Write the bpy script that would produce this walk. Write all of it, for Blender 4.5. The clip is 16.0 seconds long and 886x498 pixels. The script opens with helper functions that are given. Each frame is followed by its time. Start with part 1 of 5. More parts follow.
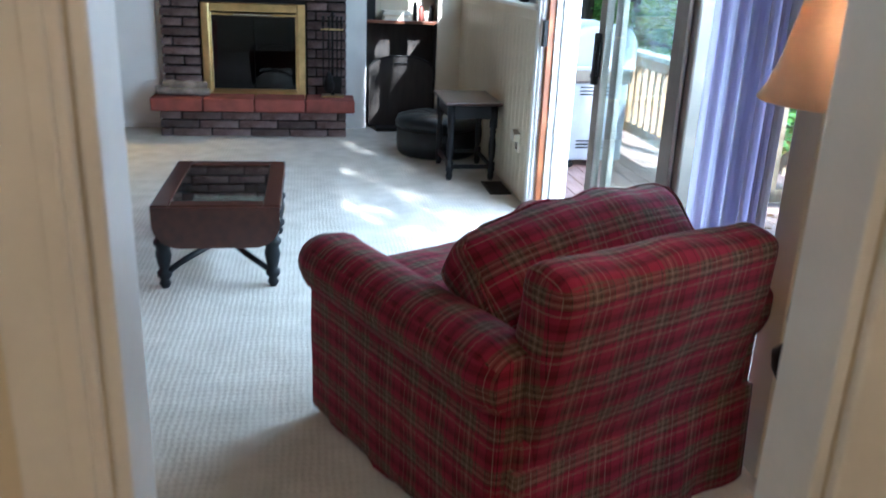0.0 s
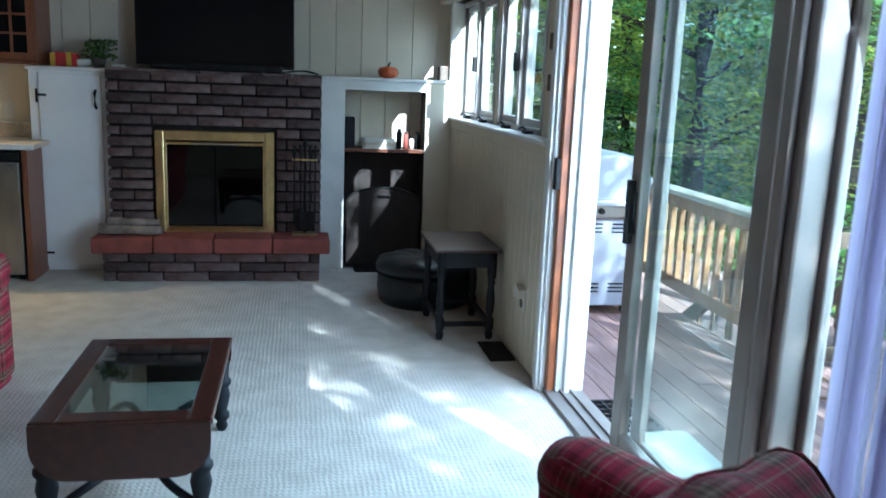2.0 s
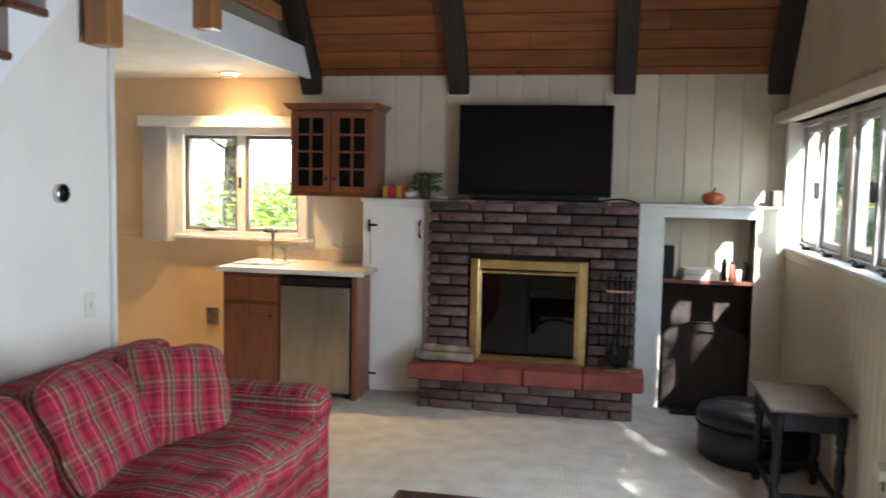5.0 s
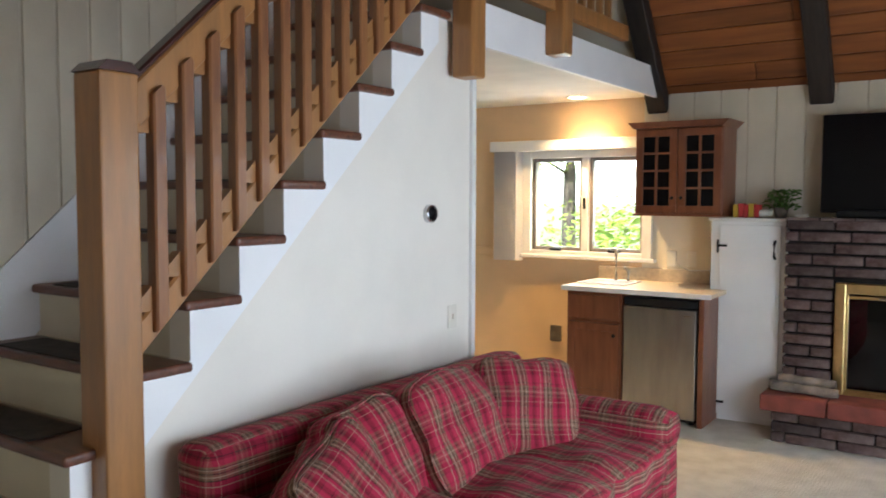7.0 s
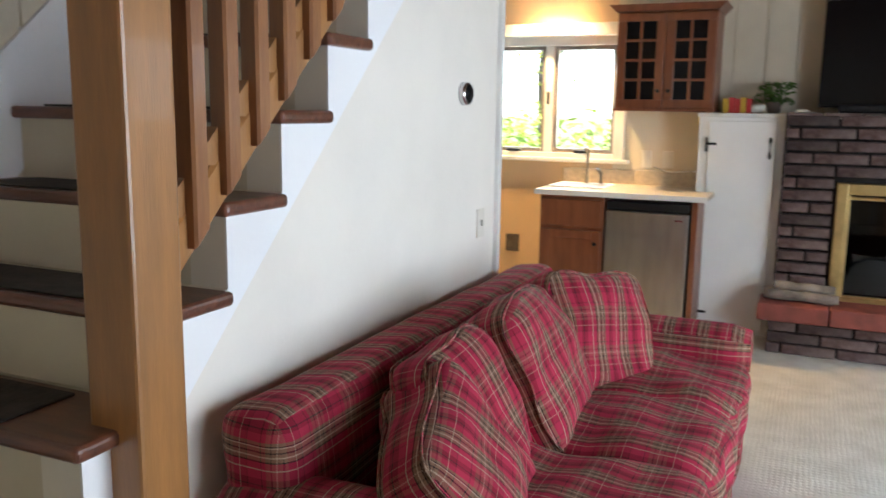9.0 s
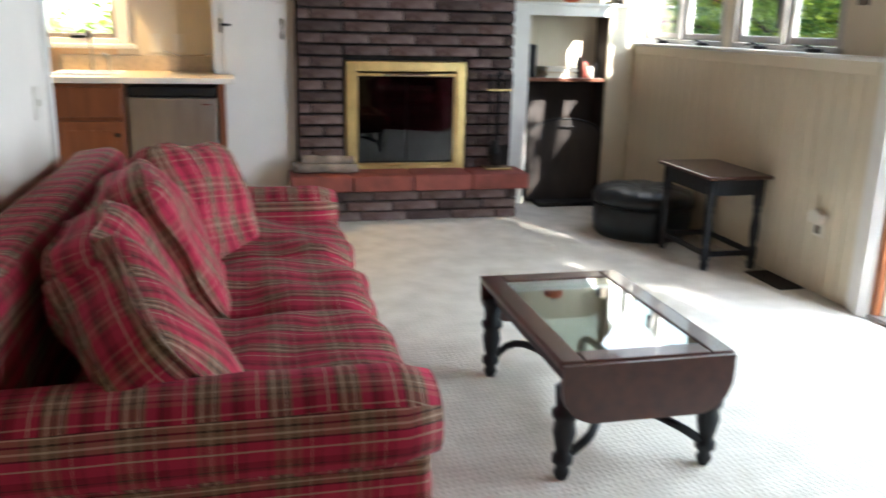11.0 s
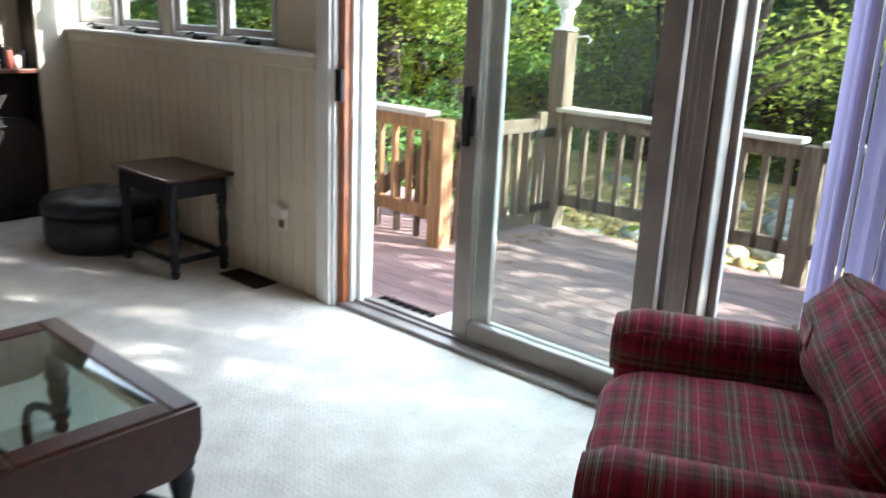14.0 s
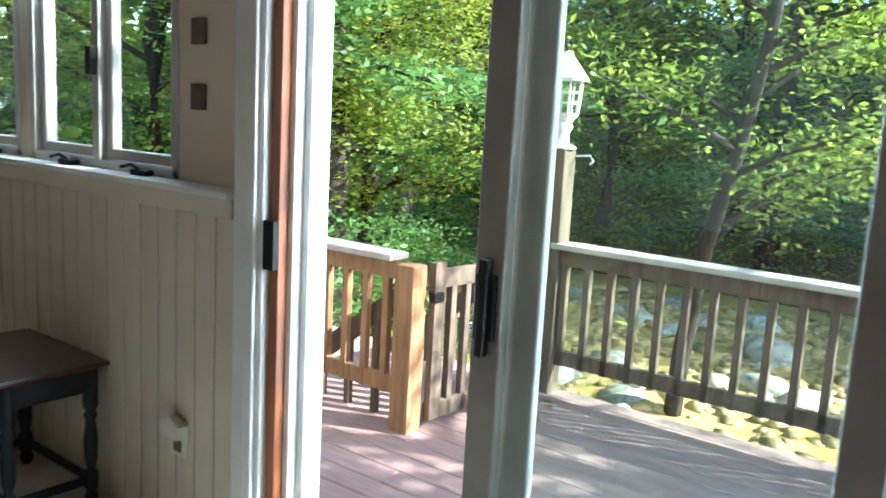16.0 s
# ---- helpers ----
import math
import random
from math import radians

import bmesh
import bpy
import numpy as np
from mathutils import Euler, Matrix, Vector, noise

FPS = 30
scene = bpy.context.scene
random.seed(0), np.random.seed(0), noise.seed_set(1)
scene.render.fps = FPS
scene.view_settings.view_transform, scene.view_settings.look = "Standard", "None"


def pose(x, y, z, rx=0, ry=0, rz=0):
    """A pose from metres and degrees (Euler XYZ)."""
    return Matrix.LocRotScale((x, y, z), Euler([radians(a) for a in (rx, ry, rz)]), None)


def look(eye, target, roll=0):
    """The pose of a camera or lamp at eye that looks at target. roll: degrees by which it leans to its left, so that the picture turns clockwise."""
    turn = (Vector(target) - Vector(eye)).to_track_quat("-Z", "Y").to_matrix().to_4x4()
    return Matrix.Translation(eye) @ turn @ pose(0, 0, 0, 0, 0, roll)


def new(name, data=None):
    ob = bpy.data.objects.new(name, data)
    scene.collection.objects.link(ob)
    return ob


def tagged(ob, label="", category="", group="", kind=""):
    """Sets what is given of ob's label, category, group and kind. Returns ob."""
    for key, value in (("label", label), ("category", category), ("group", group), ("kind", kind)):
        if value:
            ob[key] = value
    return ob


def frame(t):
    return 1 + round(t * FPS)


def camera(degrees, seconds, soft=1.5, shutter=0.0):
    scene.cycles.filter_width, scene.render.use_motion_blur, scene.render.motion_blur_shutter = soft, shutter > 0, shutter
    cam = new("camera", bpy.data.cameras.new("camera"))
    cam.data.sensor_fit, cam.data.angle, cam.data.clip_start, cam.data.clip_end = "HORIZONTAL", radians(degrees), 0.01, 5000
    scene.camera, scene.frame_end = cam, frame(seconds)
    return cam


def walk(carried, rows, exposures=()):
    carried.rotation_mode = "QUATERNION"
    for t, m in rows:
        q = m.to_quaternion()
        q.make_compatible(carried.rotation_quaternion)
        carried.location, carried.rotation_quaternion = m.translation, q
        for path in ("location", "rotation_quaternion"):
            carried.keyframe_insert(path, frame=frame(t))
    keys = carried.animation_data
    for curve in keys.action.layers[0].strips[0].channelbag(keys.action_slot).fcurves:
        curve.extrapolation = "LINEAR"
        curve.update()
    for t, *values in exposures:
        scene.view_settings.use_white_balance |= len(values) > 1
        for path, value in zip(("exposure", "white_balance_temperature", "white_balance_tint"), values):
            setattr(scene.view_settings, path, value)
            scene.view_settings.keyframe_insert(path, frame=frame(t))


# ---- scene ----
cam = camera(56.3, 16.0, shutter=0.5)
PATH = [
    (0, (0.841, -7.002, 1.375), (1.155, -5.137, 0.725), 2.4),
    (0.5, (0.837, -6.731, 1.386), (1.236, -4.859, 0.806), 2.3),
    (1, (0.882, -6.506, 1.41), (1.324, -4.628, 0.881), 2.0),
    (1.5, (0.945, -6.244, 1.421), (1.349, -4.339, 0.962), 2.3),
    (2, (0.965, -6.036, 1.425), (1.316, -4.107, 1.029), 2.3),
    (2.5, (0.935, -5.887, 1.457), (1.218, -3.937, 1.115), 2.2),
    (3, (0.937, -5.806, 1.485), (1.044, -3.829, 1.205), 1.9),
    (3.2, (0.939, -5.776, 1.483), (0.973, -3.792, 1.23), 1.8),
    (5.3, (0.936, -5.735, 1.576), (0.433, -3.806, 1.424), 1.0),
    (5.5, (0.921, -5.737, 1.573), (0.328, -3.832, 1.434), 0.9),
    (6, (0.889, -5.747, 1.57), (0.109, -3.91, 1.446), 0.6),
    (6.5, (0.883, -5.766, 1.571), (-0.083, -4.019, 1.453), 0.3),
    (7, (0.883, -5.771, 1.551), (-0.239, -4.12, 1.429), 0.2),
    (7.5, (0.771, -5.72, 1.504), (-0.388, -4.098, 1.343), 0.5),
    (8, (0.486, -5.615, 1.473), (-0.616, -3.962, 1.249), 0.8),
    (8.2, (0.365, -5.58, 1.463), (-0.715, -3.916, 1.212), 0.9),
    (10.3, (-0.634, -5.425, 1.28), (-0.616, -3.474, 0.842), 1.0),
    (10.5, (-0.636, -5.441, 1.256), (-0.504, -3.499, 0.794), 1.2),
    (11, (-0.642, -5.531, 1.274), (-0.191, -3.655, 0.747), 1.4),
    (11.5, (-0.612, -5.538, 1.268), (0.127, -3.773, 0.684), 1.7),
    (12, (-0.583, -5.561, 1.276), (0.294, -3.874, 0.657), 1.7),
    (12.5, (-0.542, -5.568, 1.306), (0.467, -3.967, 0.658), 1.8),
    (13, (-0.506, -5.542, 1.339), (0.653, -4.051, 0.681), 2.3),
    (13.5, (-0.462, -5.473, 1.375), (0.818, -4.068, 0.752), 2.2),
    (14, (-0.337, -5.305, 1.387), (1.101, -4.032, 0.829), 2.5),
    (14.5, (-0.11, -5.107, 1.401), (1.399, -3.888, 0.911), 2.8),
    (15, (0.079, -4.877, 1.443), (1.587, -3.631, 1.027), 3.0),
    (15.5, (0.325, -4.571, 1.428), (1.85, -3.327, 1.07), 2.8),
    (16, (0.603, -4.26, 1.425), (2.166, -3.054, 1.106), 3.1),
]
walk(cam, [(t, look(eye, target, roll)) for t, eye, target, roll in PATH],
     [(0.0, 3.0, 4850, 7), (1.0, 2.6, 4700, 4), (1.5, 2.45, 4650, 3), (2.5, 2.15, 4750, 3), (3.2, 2.1, 5250, 8), (5.3, 2.9, 5750, 13), (8.2, 3.0, 5800, 13),
      (10.3, 3.5, 5850, 13), (11.2, 3.2, 5850, 12), (12.5, 2.75, 5850, 12), (14.0, 2.5, 5600, 12), (15.0, 2.45, 5500, 8), (16.0, 2.42, 5350, 4)])

# ---- world, sun, lights ----
SUN_DIR = Vector((0.36, -0.76, 0.54)).normalized()
world = bpy.data.worlds.new("sky")
scene.world = world
world.use_nodes = True
wn = world.node_tree.nodes
sky = wn.new("ShaderNodeTexSky")
sky.sky_type = "NISHITA"
sky.sun_disc = False
sky.sun_elevation = math.asin(SUN_DIR.z)
sky.sun_rotation = math.atan2(SUN_DIR.x, SUN_DIR.y)
wn["Background"].inputs["Strength"].default_value = 0.15
world.node_tree.links.new(sky.outputs[0], wn["Background"].inputs["Color"])


def lamp(name, kind, energy, m, color=(1, 1, 1), size=0.1, size_y=None):
    d = bpy.data.lights.new(name, kind)
    d.energy, d.color = energy, color
    if kind == "AREA":
        d.shape, d.size, d.size_y = "RECTANGLE", size, size_y or size
    elif kind == "SUN":
        d.angle = size
    else:
        d.shadow_soft_size = size
    o = new(name, d)
    o.matrix_world = m
    return o


lamp("sun", "SUN", 5.0, look(SUN_DIR * 50, (0, 0, 0)), (1.0, 0.93, 0.80), radians(0.5))
# daylight entering by the openings
lamp("door_daylight", "AREA", 20, look((2.42, -3.5, 1.15), (-0.4, -3.3, 0.35)), (0.88, 0.95, 1.0), 2.2, 1.8)
lamp("window_daylight", "AREA", 2.2, look((2.34, -0.85, 1.60), (0.6, -1.0, 0.2)), (0.88, 0.95, 1.0), 2.0, 0.75)
lamp("sidelight_daylight", "AREA", 0.45, look((2.36, -5.40, 1.05), (0, -5.42, 0.9)), (0.9, 0.95, 1.0), 0.18, 1.7)
lamp("kitchen_daylight", "AREA", 2.5, look((-1.95, 0.62, 1.5), (-1.95, -3, 0.9)), (0.95, 1.0, 0.92), 0.8, 0.65)
# warm bulbs: kitchen downlight, unseen hall fitting; the floor lamp's added glow is assumed
SPOT = lamp("downlight_bulb", "SPOT", 28, look((-1.88, 0.12, 2.315), (-1.88, 0.16, 0)), (1.0, 0.62, 0.24), 0.04)
SPOT.data.spot_size, SPOT.data.spot_blend = radians(115), 0.6
lamp("floor_lamp_bulb", "POINT", 0.65, pose(1.76, -5.69, 1.30), (1.0, 0.62, 0.34), 0.05)


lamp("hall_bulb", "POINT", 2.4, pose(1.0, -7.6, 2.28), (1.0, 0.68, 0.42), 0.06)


# ---- materials ----
def mat(name, color, rough=0.6, metal=0.0, scale=8.0, var=0.12, bump=0.15, grain=None, col2=None, rand=0.0, spec=0.5, grainscale=90.0, coat=0.0):
    """A paint, wood, metal or cloth: two scales of variation, fine relief, and a spread from piece to piece."""
    m = bpy.data.materials.new(name)
    m.use_nodes = True
    n, l = m.node_tree.nodes, m.node_tree.links
    b = n["Principled BSDF"]
    tc = n.new("ShaderNodeTexCoord")
    mp = n.new("ShaderNodeMapping")
    l.new(tc.outputs["Object"], mp.inputs["Vector"])
    if grain:
        mp.inputs["Scale"].default_value = grain
    big = n.new("ShaderNodeTexNoise")
    big.inputs["Scale"].default_value, big.inputs["Detail"].default_value = scale, 5
    fine = n.new("ShaderNodeTexNoise")
    fine.inputs["Scale"].default_value, fine.inputs["Detail"].default_value = grainscale, 3
    l.new(mp.outputs[0], big.inputs["Vector"])
    l.new(mp.outputs[0], fine.inputs["Vector"])
    mix = n.new("ShaderNodeMix")
    mix.data_type = "RGBA"
    c = Vector(color)
    c2 = Vector(col2) if col2 else c * (1 - 2.2 * var)
    mix.inputs["A"].default_value, mix.inputs["B"].default_value = (*c, 1), (*c2, 1)
    ramp = n.new("ShaderNodeMapRange")
    ramp.inputs["From Min"].default_value, ramp.inputs["From Max"].default_value = 0.35, 0.7
    l.new(big.outputs["Fac"], ramp.inputs["Value"])
    l.new(ramp.outputs[0], mix.inputs["Factor"])
    hsv = n.new("ShaderNodeHueSaturation")
    l.new(mix.outputs["Result"], hsv.inputs["Color"])
    val = n.new("ShaderNodeMath")
    val.operation = "MULTIPLY_ADD"
    val.inputs[1].default_value, val.inputs[2].default_value = var, 1 - var / 2
    l.new(fine.outputs["Fac"], val.inputs[0])
    if rand:
        oi = n.new("ShaderNodeObjectInfo")
        geo = n.new("ShaderNodeNewGeometry")
        ad = n.new("ShaderNodeMath")
        l.new(oi.outputs["Random"], ad.inputs[0])
        l.new(geo.outputs["Random Per Island"], ad.inputs[1])
        fr = n.new("ShaderNodeMath")
        fr.operation = "FRACT"
        l.new(ad.outputs[0], fr.inputs[0])
        v2 = n.new("ShaderNodeMath")
        v2.operation = "MULTIPLY_ADD"
        v2.inputs[1].default_value = rand
        l.new(fr.outputs[0], v2.inputs[0])
        l.new(val.outputs[0], v2.inputs[2])
        sub = n.new("ShaderNodeMath")
        sub.operation = "SUBTRACT"
        sub.inputs[1].default_value = rand / 2
        l.new(v2.outputs[0], sub.inputs[0])
        l.new(sub.outputs[0], hsv.inputs["Value"])
    else:
        l.new(val.outputs[0], hsv.inputs["Value"])
    l.new(hsv.outputs[0], b.inputs["Base Color"])
    b.inputs["Roughness"].default_value, b.inputs["Metallic"].default_value = rough, metal
    b.inputs["Specular IOR Level"].default_value = spec
    b.inputs["Coat Weight"].default_value = coat
    if bump:
        bp = n.new("ShaderNodeBump")
        bp.inputs["Strength"].default_value, bp.inputs["Distance"].default_value = bump, 0.004
        l.new(fine.outputs["Fac"], bp.inputs["Height"])
        l.new(bp.outputs[0], b.inputs["Normal"])
    return m


def glass(name, gloss=1.0, tint=(1, 1, 1)):
    m = bpy.data.materials.new(name)
    m.use_nodes = True
    n, l = m.node_tree.nodes, m.node_tree.links
    n.remove(n["Principled BSDF"])
    t, g, f, mx, mu = (n.new(k) for k in ("ShaderNodeBsdfTransparent", "ShaderNodeBsdfGlossy", "ShaderNodeLayerWeight", "ShaderNodeMixShader", "ShaderNodeMath"))
    f.inputs["Blend"].default_value = 0.5
    pw = n.new("ShaderNodeMath")
    pw.operation = "POWER"
    pw.inputs[1].default_value = 4.0
    l.new(f.outputs["Facing"], pw.inputs[0])
    ad = n.new("ShaderNodeMath")
    ad.operation = "MULTIPLY_ADD"
    ad.inputs[1].default_value, ad.inputs[2].default_value = 0.8, 0.035
    l.new(pw.outputs[0], ad.inputs[0])
    t.inputs[0].default_value = (*tint, 1)
    g.inputs["Roughness"].default_value = 0.02
    mu.operation = "MULTIPLY"
    mu.inputs[1].default_value = gloss
    l.new(ad.outputs[0], mu.inputs[0])
    l.new(mu.outputs[0], mx.inputs[0])
    l.new(t.outputs[0], mx.inputs[1])
    l.new(g.outputs[0], mx.inputs[2])
    l.new(mx.outputs[0], n["Material Output"].inputs["Surface"])
    return m


def plaid(name, period, gain=1.0, lo=0.60, hi=1.0):
    """Woven tartan on UVs in metres: warp and weft bands crossed by a fine twill."""
    m = bpy.data.materials.new(name)
    m.use_nodes = True
    n, l = m.node_tree.nodes, m.node_tree.links
    b = n["Principled BSDF"]
    uv = n.new("ShaderNodeTexCoord")
    sep = n.new("ShaderNodeSeparateXYZ")
    l.new(uv.outputs["UV"], sep.inputs[0])

    def bands(out, stops, per):
        d = n.new("ShaderNodeMath")
        d.operation = "DIVIDE"
        d.inputs[1].default_value = per
        l.new(out, d.inputs[0])
        f = n.new("ShaderNodeMath")
        f.operation = "FRACT"
        l.new(d.outputs[0], f.inputs[0])
        r = n.new("ShaderNodeValToRGB")
        r.color_ramp.interpolation = "CONSTANT"
        e = r.color_ramp.elements
        for i, (p, c) in enumerate(stops):
            s = e[i] if i < 2 else e.new(p)
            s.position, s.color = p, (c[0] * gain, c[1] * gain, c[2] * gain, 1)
        l.new(f.outputs[0], r.inputs[0])
        return r.outputs[0]

    red, tan, dark, cream, wine = (0.40, 0.026, 0.062), (0.21, 0.12, 0.075), (0.022, 0.014, 0.014), (0.47, 0.35, 0.25), (0.22, 0.014, 0.03)
    warp = bands(sep.outputs[0], [(0, red), (0.20, dark), (0.225, red), (0.30, tan), (0.38, dark), (0.41, tan), (0.47, cream), (0.495, tan), (0.56, dark), (0.59, tan), (0.66, wine), (0.78, cream), (0.80, wine), (0.92, dark), (0.945, red)], period)
    weft = bands(sep.outputs[1], [(0, red), (0.16, cream), (0.18, red), (0.30, dark), (0.325, tan), (0.39, cream), (0.415, tan), (0.47, dark), (0.50, tan), (0.56, cream), (0.58, dark), (0.605, tan), (0.66, red), (0.80, wine), (0.86, dark), (0.885, wine)], period * 0.94)
    tw = n.new("ShaderNodeTexWave")
    tw.bands_direction = "DIAGONAL"
    tw.inputs["Scale"].default_value = 110
    l.new(uv.outputs["UV"], tw.inputs["Vector"])
    mr = n.new("ShaderNodeMapRange")
    mr.inputs["To Min"].default_value, mr.inputs["To Max"].default_value = lo, hi
    l.new(tw.outputs["Fac"], mr.inputs["Value"])
    mix = n.new("ShaderNodeMix")
    mix.data_type = "RGBA"
    l.new(mr.outputs[0], mix.inputs["Factor"])
    l.new(warp, mix.inputs["A"])
    l.new(weft, mix.inputs["B"])
    no = n.new("ShaderNodeTexNoise")
    no.inputs["Scale"].default_value, no.inputs["Detail"].default_value = 9, 4
    l.new(uv.outputs["Object"], no.inputs["Vector"])
    mr2 = n.new("ShaderNodeMapRange")
    mr2.inputs["To Min"].default_value, mr2.inputs["To Max"].default_value = 0.75, 1.25
    l.new(no.outputs["Fac"], mr2.inputs["Value"])
    hs = n.new("ShaderNodeHueSaturation")
    l.new(mr2.outputs[0], hs.inputs["Value"])
    l.new(mix.outputs["Result"], hs.inputs["Color"])
    l.new(hs.outputs[0], b.inputs["Base Color"])
    b.inputs["Roughness"].default_value = 0.9
    b.inputs["Sheen Weight"].default_value = 0.03
    b.inputs["Specular IOR Level"].default_value = 0.15
    bp = n.new("ShaderNodeBump")
    bp.inputs["Strength"].default_value, bp.inputs["Distance"].default_value = 0.5, 0.02
    l.new(no.outputs["Fac"], bp.inputs["Height"])
    l.new(bp.outputs[0], b.inputs["Normal"])
    return m


def carpet_material():
    """Cut pile with a woven dot relief and a soft trodden mottle."""
    m = mat("carpet", (0.68, 0.635, 0.55), 0.95, scale=7.0, var=0.12, bump=0, col2=(0.56, 0.515, 0.435), spec=0.1, grainscale=160)
    n, l = m.node_tree.nodes, m.node_tree.links
    b = n["Principled BSDF"]
    tc = n.new("ShaderNodeTexCoord")
    warp = n.new("ShaderNodeTexNoise")
    warp.inputs["Scale"].default_value = 9
    l.new(tc.outputs["Object"], warp.inputs["Vector"])
    ofs = n.new("ShaderNodeVectorMath")
    ofs.operation = "MULTIPLY_ADD"
    ofs.inputs[1].default_value = (0.02, 0.02, 0.0)
    l.new(warp.outputs["Color"], ofs.inputs[0])
    l.new(tc.outputs["Object"], ofs.inputs[2])
    waves = []
    for way, sc in (("X", 15.0), ("Y", 12.0)):
        w = n.new("ShaderNodeTexWave")
        w.bands_direction = way
        w.inputs["Scale"].default_value = sc
        l.new(ofs.outputs[0], w.inputs["Vector"])
        waves.append(w)
    dots = n.new("ShaderNodeMath")
    dots.operation = "MULTIPLY"
    l.new(waves[0].outputs["Fac"], dots.inputs[0])
    l.new(waves[1].outputs["Fac"], dots.inputs[1])
    nz = n.new("ShaderNodeTexNoise")
    nz.inputs["Scale"].default_value, nz.inputs["Detail"].default_value = 45, 6
    l.new(tc.outputs["Object"], nz.inputs["Vector"])
    ad = n.new("ShaderNodeMath")
    ad.operation = "MULTIPLY_ADD"
    ad.inputs[1].default_value = -0.55
    l.new(dots.outputs[0], ad.inputs[0])
    l.new(nz.outputs["Fac"], ad.inputs[2])
    bp = n.new("ShaderNodeBump")
    bp.inputs["Strength"].default_value, bp.inputs["Distance"].default_value = 0.38, 0.008
    l.new(ad.outputs[0], bp.inputs["Height"])
    l.new(bp.outputs[0], b.inputs["Normal"])
    return m


def knotted(m, scale=3.2):
    """Adds dark round knots to a board material."""
    n, l = m.node_tree.nodes, m.node_tree.links
    b = n["Principled BSDF"]
    src = b.inputs["Base Color"].links[0].from_socket
    tc = n.new("ShaderNodeTexCoord")
    v = n.new("ShaderNodeTexVoronoi")
    v.inputs["Scale"].default_value = scale
    l.new(tc.outputs["Object"], v.inputs["Vector"])
    mr = n.new("ShaderNodeMapRange")
    mr.inputs["From Min"].default_value, mr.inputs["From Max"].default_value = 0.045, 0.13
    mr.inputs["To Min"].default_value, mr.inputs["To Max"].default_value = 0.18, 1.0
    l.new(v.outputs["Distance"], mr.inputs["Value"])
    hs = n.new("ShaderNodeHueSaturation")
    l.new(mr.outputs[0], hs.inputs["Value"])
    l.new(src, hs.inputs["Color"])
    l.new(hs.outputs[0], b.inputs["Base Color"])
    return m


CREAM = mat("cream_paint", (0.72, 0.65, 0.50), 0.6, scale=2.5, var=0.05, bump=0.08)
PANEL = mat("cream_panelling", (0.69, 0.62, 0.47), 0.5, scale=3, var=0.06, bump=0.1, rand=0.05)
STAIRWALL = mat("warm_white_stair_wall", (0.82, 0.775, 0.685), 0.6, scale=3, var=0.03, bump=0.1)
WHITE = mat("white_paint", (0.86, 0.86, 0.85), 0.5, scale=3, var=0.03, bump=0.06)
TRIM = mat("white_trim", (0.80, 0.79, 0.75), 0.38, scale=5, var=0.05, bump=0.05)
YELLOW = mat("warm_kitchen_paint", (0.74, 0.52, 0.30), 0.6, scale=2.5, var=0.05, bump=0.08)
PLASTER = mat("white_ceiling_paint", (0.8, 0.78, 0.72), 0.8, scale=4, var=0.05, bump=0.3)
CARPET = carpet_material()
PINE = knotted(mat("knotty_pine_ceiling", (0.28, 0.10, 0.030), 0.5, spec=0.25, scale=3.0, var=0.25, grain=(0.6, 5, 5), col2=(0.17, 0.058, 0.022), rand=0.45, grainscale=24))
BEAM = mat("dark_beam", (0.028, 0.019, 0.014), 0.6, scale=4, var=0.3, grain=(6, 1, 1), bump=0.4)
OAK = mat("golden_stained_pine", (0.38, 0.175, 0.052), 0.35, scale=4, var=0.25, grain=(7, 7, 0.8), col2=(0.27, 0.13, 0.045), grainscale=35, coat=0.2)
# Golden pine darkened, so the balusters' shaded sides are in the colour
SPINDLE = mat("red_brown_stained_pine", (0.27, 0.115, 0.04), 0.35, scale=4, var=0.25, grain=(7, 7, 0.8), col2=(0.16, 0.06, 0.025), grainscale=35, coat=0.2)
TREADWOOD = mat("red_brown_tread", (0.17, 0.06, 0.03), 0.35, scale=5, var=0.25, grain=(1, 7, 7), coat=0.2)
RUBBER = mat("dark_tread_mat", (0.055, 0.045, 0.035), 0.85, scale=20, var=0.3, bump=0.6)
CHERRY = mat("cherry_cabinet_wood", (0.22, 0.075, 0.03), 0.38, scale=4, var=0.2, grain=(6, 6, 0.8), col2=(0.15, 0.045, 0.018), coat=0.15)
MAHOG = mat("mahogany", (0.06, 0.018, 0.011), 0.3, scale=5, var=0.25, grain=(5, 0.8, 5), col2=(0.035, 0.011, 0.008), coat=0.3)
BLACKPAINT = mat("blue_black_paint", (0.012, 0.015, 0.019), 0.45, spec=0.3, scale=9, var=0.3, bump=0.1)
LEATHER = mat("blue_black_leather", (0.012, 0.02, 0.025), 0.38, scale=12, var=0.3, bump=0.4, grainscale=160)
BLACK = mat("black_plastic", (0.01, 0.01, 0.011), 0.5, spec=0.3, var=0.1, bump=0.05)
SCREEN = mat("black_screen", (0.004, 0.004, 0.005), 0.2, var=0.05, bump=0, spec=0.2)
IRON = mat("black_iron", (0.02, 0.019, 0.018), 0.55, 0.6, scale=14, var=0.3, bump=0.3)
BRASS = mat("polished_brass", (0.66, 0.50, 0.22), 0.3, 1.0, scale=12, var=0.12, bump=0.05)
STEEL = mat("brushed_steel", (0.42, 0.41, 0.39), 0.36, 1.0, scale=6, var=0.1, grain=(2, 2, 0.4), bump=0.03)
CHROME = mat("chrome", (0.7, 0.7, 0.7), 0.15, 1.0, var=0.05, bump=0)
